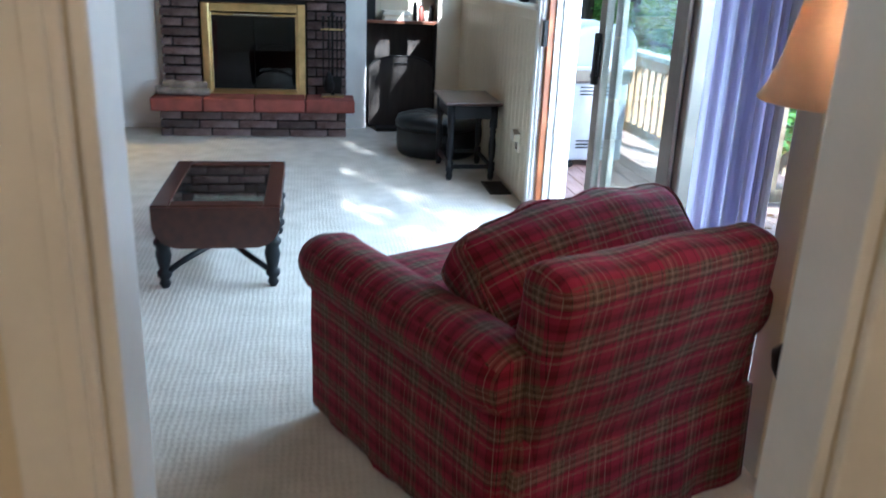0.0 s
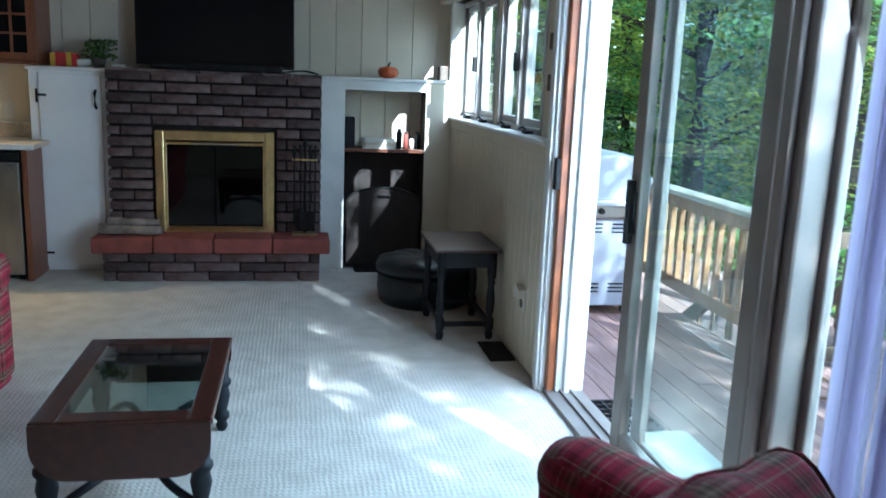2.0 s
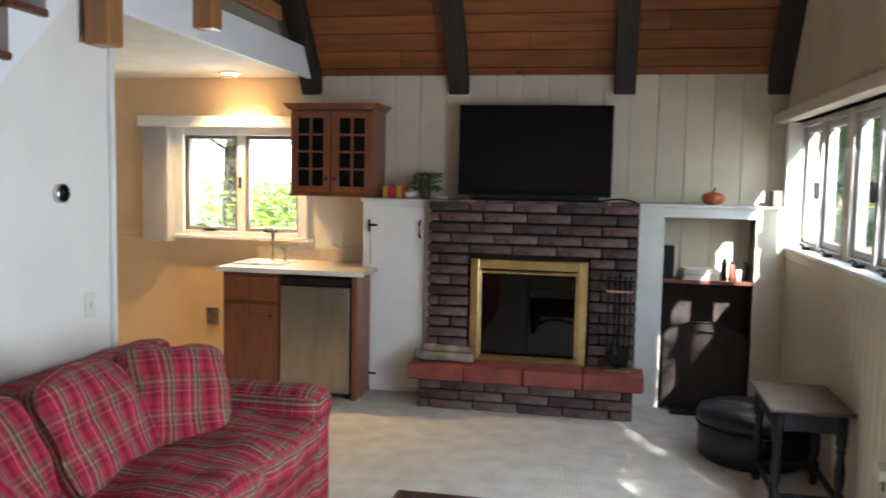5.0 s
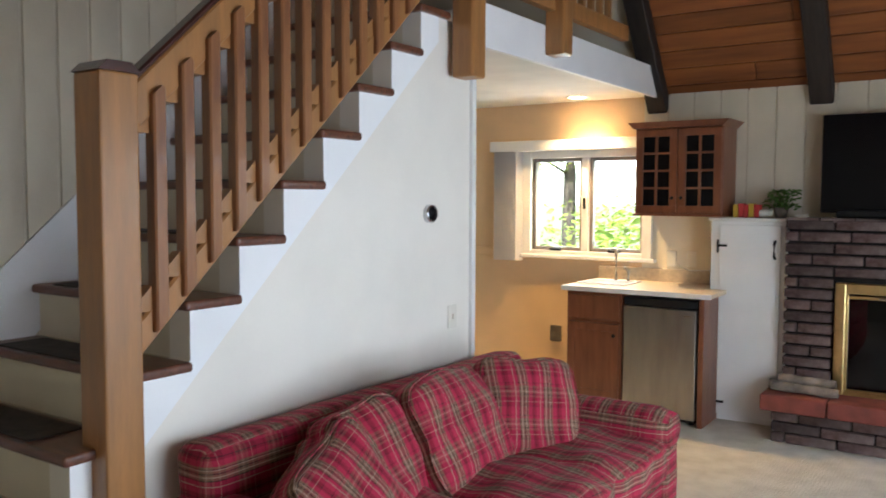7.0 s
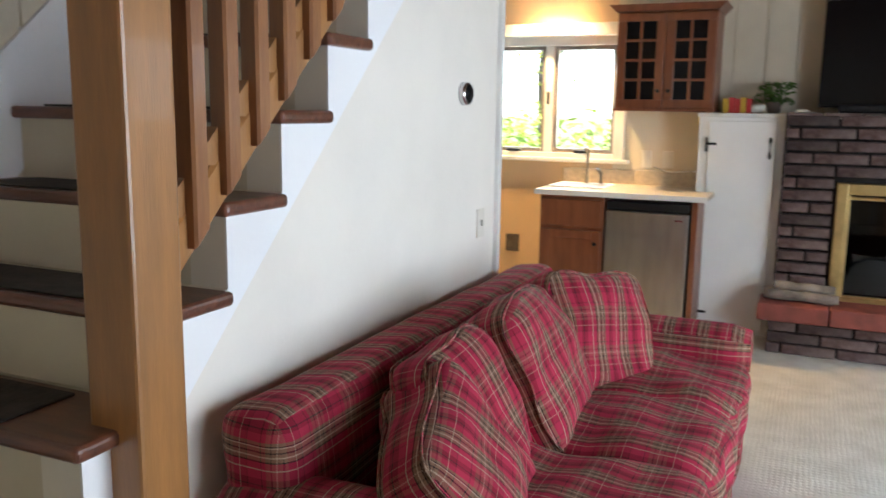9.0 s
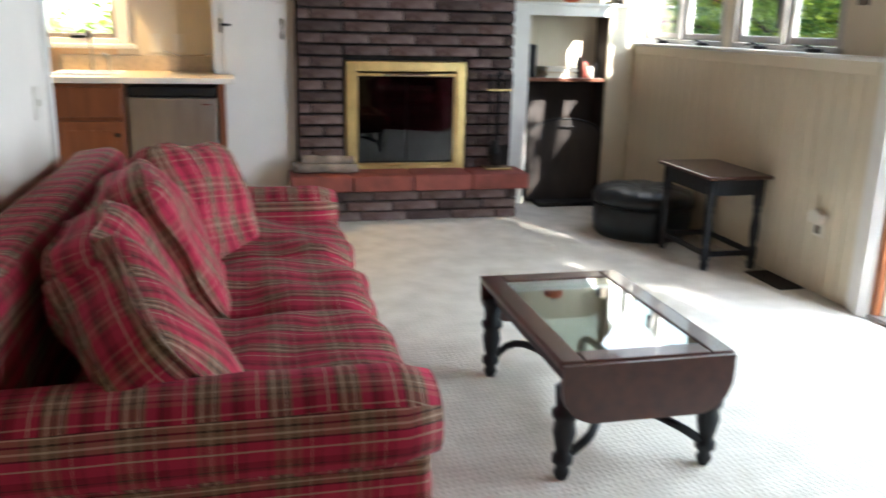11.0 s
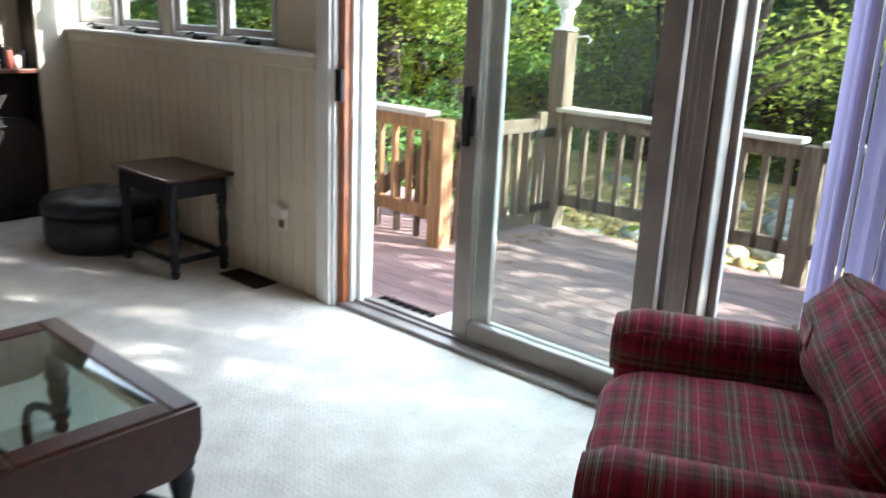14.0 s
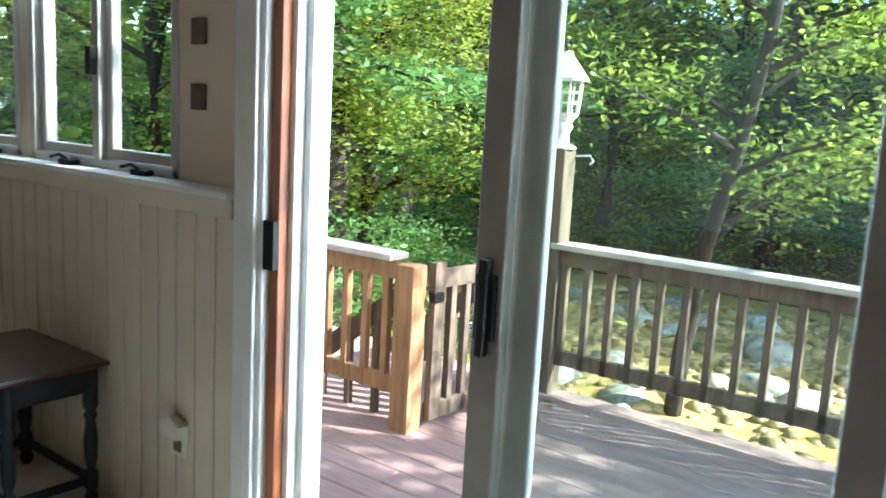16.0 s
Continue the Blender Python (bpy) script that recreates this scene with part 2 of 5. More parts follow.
BRICK = mat("dark_brick", (0.058, 0.029, 0.025), 0.85, scale=11, var=0.3, bump=1.0, col2=(0.15, 0.11, 0.10), rand=0.9, grainscale=60)
MORTAR = mat("dark_mortar", (0.02, 0.016, 0.014), 0.95, scale=20, var=0.3, bump=0.8)
HEARTH = mat("red_hearth_slab", (0.27, 0.065, 0.045), 0.7, scale=7, var=0.2, bump=0.4, rand=0.15)
FIREGLASS = glass("dark_fireplace_glass", 1.2, (0.16, 0.16, 0.16))
PANE = glass("window_glass", 0.8, (0.93, 0.97, 0.95))
TOPGLASS = glass("table_glass", 2.2, (0.80, 0.92, 0.88))
SOOT = mat("soot", (0.012, 0.011, 0.01), 0.95, var=0.3, bump=0.5)
LAMINATE = mat("pale_worktop", (0.62, 0.52, 0.38), 0.35, scale=30, var=0.1, bump=0.05)
ALU = mat("taupe_door_frame", (0.25, 0.215, 0.185), 0.42, 0.15, scale=5, var=0.1, bump=0.05)
REDWOOD = mat("orange_wood_jamb", (0.34, 0.11, 0.035), 0.4, scale=5, var=0.2, grain=(6, 6, 0.7))
BLIND = mat("lavender_vinyl_slat", (0.66, 0.61, 0.76), 0.45, scale=4, var=0.05, bump=0.03)
BLINDW = mat("white_vinyl_slat", (0.66, 0.64, 0.62), 0.5, scale=4, var=0.05, bump=0.03)
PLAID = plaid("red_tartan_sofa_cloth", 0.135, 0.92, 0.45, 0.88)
# Sofa tartan at lower gain: the chair's shade is put into its colour
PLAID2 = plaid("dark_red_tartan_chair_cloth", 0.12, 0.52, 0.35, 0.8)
SHADE = mat("cream_lamp_shade", (0.80, 0.58, 0.38), 0.8, scale=14, var=0.06, bump=0.2)
SHADE.node_tree.nodes["Principled BSDF"].inputs["Transmission Weight"].default_value = 0.25
DECK = mat("red_brown_deck_board", (0.40, 0.265, 0.235), 0.75, scale=5, var=0.2, grain=(6, 0.7, 6), col2=(0.29, 0.18, 0.16), rand=0.18, bump=0.3)
CEDAR = mat("fresh_cedar_rail", (0.44, 0.24, 0.11), 0.7, scale=5, var=0.2, grain=(6, 6, 0.8), rand=0.15)
GREYWOOD = mat("weathered_rail_wood", (0.20, 0.145, 0.10), 0.85, scale=5, var=0.25, grain=(6, 6, 0.8), rand=0.2, bump=0.5)
RAILCAP = mat("pale_rail_cap", (0.60, 0.54, 0.46), 0.8, scale=6, var=0.15, bump=0.3)
# White sash paint greyed: its backlit shade is put into the colour
SASH = mat("pale_taupe_sash", (0.52, 0.50, 0.465), 0.45, 0.1, scale=5, var=0.08, bump=0.04)
GRILL = mat("pale_grill_enamel", (0.50, 0.54, 0.62), 0.35, 0.2, scale=6, var=0.06, bump=0.03)
BARK = mat("dark_bark", (0.06, 0.045, 0.033), 0.95, scale=7, var=0.35, grain=(3, 3, 0.6), bump=1.0)
SOIL = mat("forest_floor", (0.16, 0.13, 0.06), 0.95, scale=0.6, var=0.3, col2=(0.11, 0.16, 0.045), bump=0.8, grainscale=14)
STONE = mat("river_stone", (0.56, 0.51, 0.43), 0.8, scale=4, var=0.3, bump=0.5, rand=0.5)
CREEK = mat("shallow_amber_creek_bed", (0.70, 0.46, 0.15), 0.6, scale=1.6, var=0.3, col2=(0.36, 0.25, 0.09), bump=0.4, grainscale=5)
COBBLE = mat("amber_creek_cobble", (0.52, 0.36, 0.14), 0.5, scale=5, var=0.25, col2=(0.34, 0.25, 0.12), rand=0.9, bump=0.4)
DRYLEAF = mat("dry_brown_leaf", (0.26, 0.13, 0.05), 0.8, scale=20, var=0.3)
PAPER = mat("paper", (0.75, 0.72, 0.64), 0.7, scale=20, var=0.1)
COPPER = mat("orange_pumpkin_glaze", (0.55, 0.12, 0.03), 0.3, scale=10, var=0.15)
PLUG = mat("ivory_plastic", (0.74, 0.70, 0.60), 0.4, var=0.04, bump=0.02)
LOG = mat("grey_birch_log", (0.34, 0.28, 0.23), 0.9, scale=9, var=0.3, bump=0.8)
STAIN = mat("brown_patch", (0.15, 0.12, 0.09), 0.8, scale=20, var=0.2)


def thin(m, share):
    """Lets light through a thin sheet in its own colour."""
    n, l = m.node_tree.nodes, m.node_tree.links
    b = n["Principled BSDF"]
    tr, ms = n.new("ShaderNodeBsdfTranslucent"), n.new("ShaderNodeMixShader")
    ms.inputs[0].default_value = share
    l.new(b.inputs["Base Color"].links[0].from_socket, tr.inputs["Color"])
    l.new(b.outputs[0], ms.inputs[1])
    l.new(tr.outputs[0], ms.inputs[2])
    l.new(ms.outputs[0], n["Material Output"].inputs["Surface"])
    return m


thin(BLIND, 0.5)
thin(BLINDW, 0.4)


def leafmat(name, c, c2):
    return thin(mat(name, c, 0.55, scale=0.8, var=0.2, col2=c2, rand=0.9, bump=0, grainscale=3), 0.6)


LEAF_A = leafmat("hemlock_needles", (0.14, 0.25, 0.055), (0.075, 0.17, 0.05))
LEAF_B = leafmat("maple_leaves", (0.37, 0.41, 0.06), (0.20, 0.30, 0.05))


# ---- mesh tools ----
def finish(bm, name, m, smooth=False):
    bmesh.ops.recalc_face_normals(bm, faces=bm.faces)
    uvl = bm.loops.layers.uv.verify()
    for f in bm.faces:
        f.smooth = smooth
        a = max(range(3), key=lambda i: abs(f.normal[i]))
        for lp in f.loops:
            c = lp.vert.co
            lp[uvl].uv = (c.y, c.z) if a == 0 else (c.x, c.z) if a == 1 else (c.x, c.y)
    me = bpy.data.meshes.new(name)
    bm.to_mesh(me)
    bm.free()
    me.materials.append(m)
    return me


def part(name, bm, m, parent=None, label="", smooth=False):
    o = new(name, finish(bm, name, m, smooth))
    if parent is not None:
        o.parent = parent
    if label:
        o["label"] = label
    return o


def thing(name, label, category, at=(0, 0, 0), rz=0, group="", kind=""):
    o = new(name)
    o.empty_display_size = 0.05
    o.matrix_world = pose(*at, 0, 0, rz)
    return tagged(o, label, category, group, kind)


def solid(name, bm, m, label, category, group="", kind="", smooth=False):
    return tagged(part(name, bm, m, None, "", smooth), label, category, group, kind)


def box(x0, x1, y0, y1, z0, z1, bevel=0.0, seg=2, bm=None):
    """A box between two corners, its edges rounded."""
    bm = bm or bmesh.new()
    r = bmesh.ops.create_cube(bm, size=1, matrix=Matrix.LocRotScale(((x0 + x1) / 2, (y0 + y1) / 2, (z0 + z1) / 2), None, (abs(x1 - x0), abs(y1 - y0), abs(z1 - z0))))
    if bevel:
        es = {e for v in r["verts"] for e in v.link_edges}
        bmesh.ops.bevel(bm, geom=list(es), offset=bevel, segments=seg, affect="EDGES", profile=0.5)
    return bm


def obox(m, sx, sy, sz, bevel=0.0, bm=None):
    b = box(-sx / 2, sx / 2, -sy / 2, sy / 2, -sz / 2, sz / 2, bevel, 1)
    b.transform(m)
    if bm is None:
        return b
    me = bpy.data.meshes.new("tmp")
    b.to_mesh(me)
    b.free()
    bm.from_mesh(me)
    bpy.data.meshes.remove(me)
    return bm


def beam_between(a, b, w, h, bm=None, bevel=0.0):
    """A bar of width w and depth h from a to b."""
    a, b = Vector(a), Vector(b)
    m = Matrix.Translation((a + b) / 2) @ (b - a).to_track_quat("Y", "Z").to_matrix().to_4x4()
    return obox(m, w, (b - a).length, h, bevel, bm)


def prism(poly, axis, a, b):
    """A polygon given in the two other axes (in the order x, y, z), drawn out from a to b along axis."""
    bm = bmesh.new()
    def put(p, d):
        return bm.verts.new((d, p[0], p[1]) if axis == 0 else (p[0], d, p[1]) if axis == 1 else (p[0], p[1], d))
    lo, hi = [put(p, a) for p in poly], [put(p, b) for p in poly]
    bm.faces.new(lo)
    bm.faces.new(hi)
    for i in range(len(poly)):
        j = (i + 1) % len(poly)
        bm.faces.new((lo[i], lo[j], hi[j], hi[i]))
    return bm


def lathe(profile, n=20, at=(0, 0, 0), bm=None):
    """A turned shape from rows (radius, z)."""
    bm = bm or bmesh.new()
    rings = [[bm.verts.new((at[0] + r * math.cos(6.28319 * i / n), at[1] + r * math.sin(6.28319 * i / n), at[2] + z)) for i in range(n)] for r, z in profile]
    for p, q in zip(rings, rings[1:]):
        for i in range(n):
            bm.faces.new((p[i], p[(i + 1) % n], q[(i + 1) % n], q[i]))
    bm.faces.new(rings[0])
    bm.faces.new(rings[-1])
    return bm


def tube(pts, r, n=8, bm=None):
    bm = bm or bmesh.new()
    pts = [Vector(p) for p in pts]
    rings = []
    for i, p in enumerate(pts):
        d = (pts[min(i + 1, len(pts) - 1)] - pts[max(i - 1, 0)]).normalized()
        q = d.to_track_quat("Z", "Y").to_matrix()
        rr = r[i] if isinstance(r, (list, tuple)) else r
        rings.append([bm.verts.new(p + q @ Vector((rr * math.cos(6.28319 * k / n), rr * math.sin(6.28319 * k / n), 0))) for k in range(n)])
    for a, b in zip(rings, rings[1:]):
        for i in range(n):
            bm.faces.new((a[i], a[(i + 1) % n], b[(i + 1) % n], b[i]))
    bm.faces.new(rings[0])
    bm.faces.new(rings[-1])
    return bm


def cushion(sx, sy, sz, puff=0.5, p=6.0, cuts=9, wrinkle=0.012, seed=0.0, m=None):
    """A stuffed cushion: rounded box, thinner at its seams, softly dented."""
    bm = bmesh.new()
    bmesh.ops.create_cube(bm, size=2)
    bmesh.ops.subdivide_edges(bm, edges=bm.edges[:], cuts=cuts, use_grid_fill=True)
    for v in bm.verts:
        x, y, z = v.co
        r = (abs(x) ** p + abs(y) ** p + abs(z) ** p) ** (1 / p)
        x, y, z = x / r, y / r, z / r
        fall = (1 - abs(x) ** 3.5) * (1 - abs(y) ** 3.5)
        z *= 1 - puff + puff * max(fall, 0) ** 0.5
        c = Vector((x * sx / 2, y * sy / 2, z * sz / 2))
        c += wrinkle * Vector((noise.noise(c * 7 + Vector((seed, 0, 0))), noise.noise(c * 7 + Vector((0, seed, 5))), 1.6 * noise.noise(c * 6 + Vector((3, seed, 0)))))
        v.co = c
    if m is not None:
        bm.transform(m)
    return bm


def welted(name, sx, sy, sz, label, m, at, seed, puff=0.34, p=7.0, group="", wrinkle=0.022):
    """A box cushion with corded seams round both faces."""
    t = new(name)
    t.empty_display_size = 0.05
    t.matrix_world = at
    tagged(t, label, "cushion", group)
    part("cover", cushion(sx, sy, sz, puff, p, 12, wrinkle, seed), m, t, "", True)
    for side in (-1, 1):
        pts = []
        for i in range(49):
            a = 6.28319 * i / 48
            c, d = math.cos(a), math.sin(a)
            r = (abs(c) ** p + abs(d) ** p) ** (-1 / p)
            q = Vector((c * r * sx / 2 * 0.985, d * r * sy / 2 * 0.985, side * (1 - puff) * sz / 2 * 0.93))
            q += wrinkle * Vector((noise.noise(q * 7 + Vector((seed, 0, 0))), noise.noise(q * 7 + Vector((0, seed, 5))), 1.6 * noise.noise(q * 6 + Vector((3, seed, 0)))))
            pts.append(q)
        part("piping", tube(pts, 0.0045, 6), m, t, "", True)
    return t


def roundbar(w, h, length, m=None, cuts=10, r=0.05, wrinkle=0.006, seed=0.0):
    """An upholstered block w by length by h, with soft edges, standing on its base."""
    bm = box(-w / 2, w / 2, -length / 2, length / 2, 0, h, r, 4)
    bmesh.ops.subdivide_edges(bm, edges=[e for e in bm.edges if e.calc_length() > 0.15], cuts=cuts, use_grid_fill=True)
    for v in bm.verts:
        v.co += wrinkle * Vector((noise.noise(v.co * 6 + Vector((seed, 0, 0))), noise.noise(v.co * 6 + Vector((0, seed, 3))), noise.noise(v.co * 6 + Vector((9, 0, seed)))))
    if m is not None:
        bm.transform(m)
    return bm


def struct(name, bm, m, label, category="wall"):
    return solid(name, bm, m, label, category, kind="structure")


# ---- structure ----
WX, WXO = 2.13, 2.28          # door wall, inside and outside
BY = 0.42                     # fireplace wall
SY = -6.05                    # wall with the doorway
SX = -1.34                    # stair wall
LX = -2.25                    # panelled wall beside the stair
ROOF0, SLOPE, RIDGE = 2.33, 1.376, -2.85


def roof_z(y):
    return ROOF0 + SLOPE * (BY - y) if y > RIDGE else ROOF0 + SLOPE * (BY - RIDGE) - SLOPE * (RIDGE - y)


struct("floor", box(-3.7, WXO, -8.4, BY + 0.1, -0.15, 0, 0), CARPET, "pale beige patterned wall-to-wall carpet", "carpet")
struct("wall_north", box(-3.7, -2.42, BY, BY + 0.14, 0, 2.6), YELLOW, "warm cream painted wall of the kitchen corner")
struct("wall_north_low", box(-2.42, -1.45, BY, BY + 0.14, 0, 1.10), YELLOW, "warm cream painted wall under the kitchen window")
struct("wall_north_head", box(-2.42, -1.45, BY, BY + 0.14, 1.91, 2.6), YELLOW, "warm cream painted wall over the kitchen window")
struct("wall_north_main", box(-1.45, WXO, BY, BY + 0.14, 0, 2.6), CREAM, "cream painted wall behind the fireplace")
# door wall, built round its openings
struct("wall_east_low", box(WX, WXO, -2.33, BY, 0, 1.15), CREAM, "cream wall below the casement windows")
struct("wall_east_pier_1", box(2.20, WXO, -2.33, -1.93, 1.17, 2.0), CREAM, "recessed cream panel beside the casement windows")
struct("wall_east_pier_2", box(2.20, WXO, -0.95, -0.86, 1.17, 2.0), CREAM, "cream pier between the casement windows")
struct("wall_east_pier_3", box(2.20, WXO, 0.22, BY, 1.17, 2.0), CREAM, "cream pier in the corner")
struct("wall_east_pier_4", box(WX, WXO, -2.46, -2.33, 0, 2.0), CREAM, "cream pier beside the sliding door")
struct("wall_east_pier_5", box(WX, WXO, -5.30, -5.02, 0, 2.0), CREAM, "cream pier beside the blind")
struct("wall_east_pier_6", box(WX, WXO, SY - 0.12, -5.50, 0, 2.0), CREAM, "cream corner pier")
struct("wall_east_gable", prism([(BY, 2.0), (BY, ROOF0), (RIDGE, roof_z(RIDGE)), (SY - 0.12, roof_z(SY - 0.12)), (SY - 0.12, 2.0)], 0, WX, WXO), CREAM, "cream gable wall over the windows and door")
# wall with the doorway
struct("wall_south_1", box(-3.7, 0.62, SY - 0.12, SY, 0, 2.6), CREAM, "cream wall beside the doorway")
struct("wall_south_2", box(1.50, WX, SY - 0.12, SY, 0, 2.6), CREAM, "cream wall beside the doorway")
struct("wall_south_head", box(0.62, 1.50, SY - 0.12, SY, 2.05, 2.6), CREAM, "cream wall over the doorway")
struct("hall_wall_1", box(-0.5, -0.38, -8.4, SY - 0.12, 0, 2.4), CREAM, "cream hall wall")
struct("hall_wall_2", box(WX, WXO, -8.4, SY - 0.12, 0, 2.4), CREAM, "cream hall wall")
struct("hall_wall_3", box(-0.5, WXO, -8.5, -8.4, 0, 2.4), CREAM, "cream hall end wall")
struct("hall_ceiling", box(-0.5, WXO, -8.4, SY - 0.12, 2.4, 2.5), PLASTER, "white hall ceiling", "ceiling")
for i, (a, b, y0, y1) in enumerate([(0.53, 0.62, SY, SY + 0.02), (1.50, 1.59, SY, SY + 0.02), (0.53, 0.62, SY - 0.14, SY - 0.12), (1.50, 1.59, SY - 0.14, SY - 0.12), (0.62, 0.64, SY - 0.12, SY), (1.48, 1.50, SY - 0.12, SY)]):
    bm = box(a, b, y0, y1, 0, 2.05, 0.005)
    if i in (0, 2):
        box(a + 0.055, b - 0.012, y0 - 0.008, y1 + 0.008, 0, 2.05, 0.004, bm=bm)
    struct("trim_doorway", bm, TRIM, "white painted moulded doorway casing", "trim")
# west side
struct("wall_west", box(-3.82, -3.7, SY - 0.12, BY + 0.14, 0, 7.0), CREAM, "cream end wall of kitchen and loft")
struct("wall_stair_side", box(LX - 0.1, LX, SY, -2.26, 0, 6.9), CREAM, "cream wall beside the stair")
# loft floor with its white fascia
struct("ceiling_kitchen", box(-3.7, SX, -2.25, BY - 0.002, 2.335, 2.50), PLASTER, "white kitchen ceiling under the loft", "ceiling")
struct("fascia", box(SX, SX + 0.03, -2.25, BY - 0.1, 2.31, 2.53, 0.003), WHITE, "white painted loft edge board", "trim")

# steep board ceiling: one mesh of grooved boards on each slope
N = Vector((0, SLOPE, 1)).normalized()
UP = Vector((0, -1, SLOPE)).normalized()
bm = bmesh.new()
slope_len = (BY + 0.2 - RIDGE) * math.hypot(1, SLOPE)
k = 0
while k * 0.14 < slope_len:
    c = Vector((0, BY + 0.2, ROOF0 - 0.2 * SLOPE)) + UP * (k * 0.14 + 0.07) + N * 0.02
    joint = -0.9 + 2.6 * ((k * 0.37) % 1)
    for x0, x1 in ((SX, joint), (joint + 0.002, WX + 0.1)):
        obox(Matrix.Translation((((x0 + x1) / 2), c.y, c.z)) @ Matrix.Rotation(-math.atan(SLOPE), 4, "X"), x1 - x0, 0.137, 0.04, 0.006, bm)
    k += 1
solid("ceiling", bm, PINE, "steep knotty pine board ceiling stained red-brown", "ceiling", kind="structure")
struct("roof_north", prism([(BY + 0.3, ROOF0 - 0.3 * SLOPE + 0.09), (RIDGE, roof_z(RIDGE) + 0.09), (RIDGE, roof_z(RIDGE) + 0.3), (BY + 0.3, ROOF0 - 0.3 * SLOPE + 0.3)], 0, -3.8, WXO + 0.3), BEAM, "dark roof over the board ceiling", "roof")
struct("roof_loft", prism([(BY, ROOF0 + 0.01), (RIDGE, roof_z(RIDGE) + 0.01), (RIDGE, roof_z(RIDGE) + 0.08), (BY, ROOF0 + 0.08)], 0, -3.8, SX - 0.002), CREAM, "cream sloped ceiling of the loft", "ceiling")
struct("roof_south", prism([(SY - 0.12, roof_z(SY - 0.12)), (RIDGE, roof_z(RIDGE)), (RIDGE, roof_z(RIDGE) + 0.3), (SY - 0.12, roof_z(SY - 0.12) + 0.3)], 0, -3.8, WXO), PINE, "pine board ceiling slope over the doorway side", "ceiling")
# beams along the slope
for x in (-1.335, -0.185, 1.018, 2.06):
    a = Vector((x, BY + 0.05, ROOF0 - 0.05 * SLOPE)) - N * 0.055
    b = Vector((x, RIDGE, roof_z(RIDGE))) - N * 0.055
    solid("ceiling_beam", beam_between(a, b, 0.15, 0.11, None, 0.008), BEAM, "dark brown stained beam on the board ceiling", "beam", "ceiling beams", "structure")

# baseboards, chair rail, casings
struct("baseboard", box(-3.7, -1.8, BY - 0.015, BY, 0, 0.10, 0.004), TRIM, "painted baseboard in the kitchen corner", "trim")
struct("chair_rail", box(-3.7, -2.55, BY - 0.02, BY, 1.06, 1.13, 0.006), YELLOW, "cream painted chair rail on the kitchen wall", "trim")
struct("corner_trim", box(SX - 0.005, SX + 0.02, -2.27, -2.235, 0, 2.33, 0.004), TRIM, "white corner bead at the end of the stair wall", "trim")
struct("window_ledge", box(2.095, 2.22, -2.31, 0.30, 1.15, 1.172, 0.006), TRIM, "cream painted ledge under the casement windows", "trim")
struct("window_apron", box(2.112, WX, -2.31, 0.28, 1.09, 1.15, 0.004), CREAM, "cream moulding under the window ledge", "trim")
struct("window_head_board", box(2.04, 2.2, -2.32, BY - 0.01, 2.0, 2.07, 0.006), CREAM, "cream valance board over the casement windows", "trim")
struct("window_side_board", box(2.10, 2.2, 0.20, 0.27, 0.85, 2.0, 0.005), TRIM, "white upright board at the window corner", "trim")
struct("trim_door_1", box(2.105, WX, -2.46, -2.33, 0, 2.0, 0.006), TRIM, "white moulded casing of the sliding door", "trim")
struct("trim_door_2", box(2.09, 2.105, -2.44, -2.40, 0, 2.0, 0.005), TRIM, "white bead on the door casing", "trim")
struct("trim_door_head", box(2.105, WX, -5.12, -2.33, 1.98, 2.10, 0.006), TRIM, "white head casing over the sliding door", "trim")
struct("trim_door_end", box(2.10, WX, -5.12, -5.0, 0, 1.98, 0.006), CREAM, "beige casing beside the blind", "trim")


# ---- sliding door and windows ----
def pane(name, x, y0, y1, z0, z1, parent):
    o = part(name, box(x - 0.003, x + 0.003, y0, y1, z0, z1), PANE, parent)
    o.visible_shadow = False
    return o


def sash(parent, x, y0, y1, z0, z1, w, d, m, name="sash"):
    """A glazed frame in a plane of constant x."""
    s = part(name, box(x - d / 2, x + d / 2, y0, y0 + w, z0, z1, 0.006), m, parent)
    box_parts = [(y1 - w, y1, z0, z1), (y0 + w, y1 - w, z0, z0 + w), (y0 + w, y1 - w, z1 - w, z1)]
    for a, b, c, e in box_parts:
        part("frame_bar", box(x - d / 2, x + d / 2, a, b, c, e, 0.006), m, parent)
    pane("pane", x, y0 + w, y1 - w, z0 + w, z1 - w, parent)
    return s


door = thing("door_1", "sliding glass door standing half open onto the deck", "door", kind="structure")
part("track", box(2.12, 2.30, -5.02, -2.46, 0.0, 0.022, 0.004), ALU, door, "grey metal threshold")
part("track_rib", box(2.185, 2.195, -5.0, -2.48, 0.022, 0.034), ALU, door)
part("track_rib", box(2.235, 2.245, -5.0, -2.48, 0.022, 0.034), ALU, door)
part("head", box(2.13, 2.30, -5.02, -2.46, 1.94, 1.98, 0.004), TRIM, door)
part("jamb", box(2.13, 2.165, -2.50, -2.46, 0.022, 1.94, 0.003), REDWOOD, door, "orange-brown wooden jamb")
part("jamb", box(2.165, 2.30, -2.52, -2.46, 0.022, 1.94, 0.004), TRIM, door, "white outer jamb")
part("strike", box(2.105, 2.128, -2.505, -2.462, 0.97, 1.11, 0.003), IRON, door, "black lock strike")
part("jamb_bead", box(2.20, 2.225, -2.545, -2.52, 0.022, 1.94, 0.003), TRIM, door)
sash(door, 2.215, -4.05, -3.13, 0.034, 1.94, 0.085, 0.04, ALU)
sash(door, 2.262, -4.08, -3.20, 0.034, 1.94, 0.085, 0.03, ALU, "screen_frame")
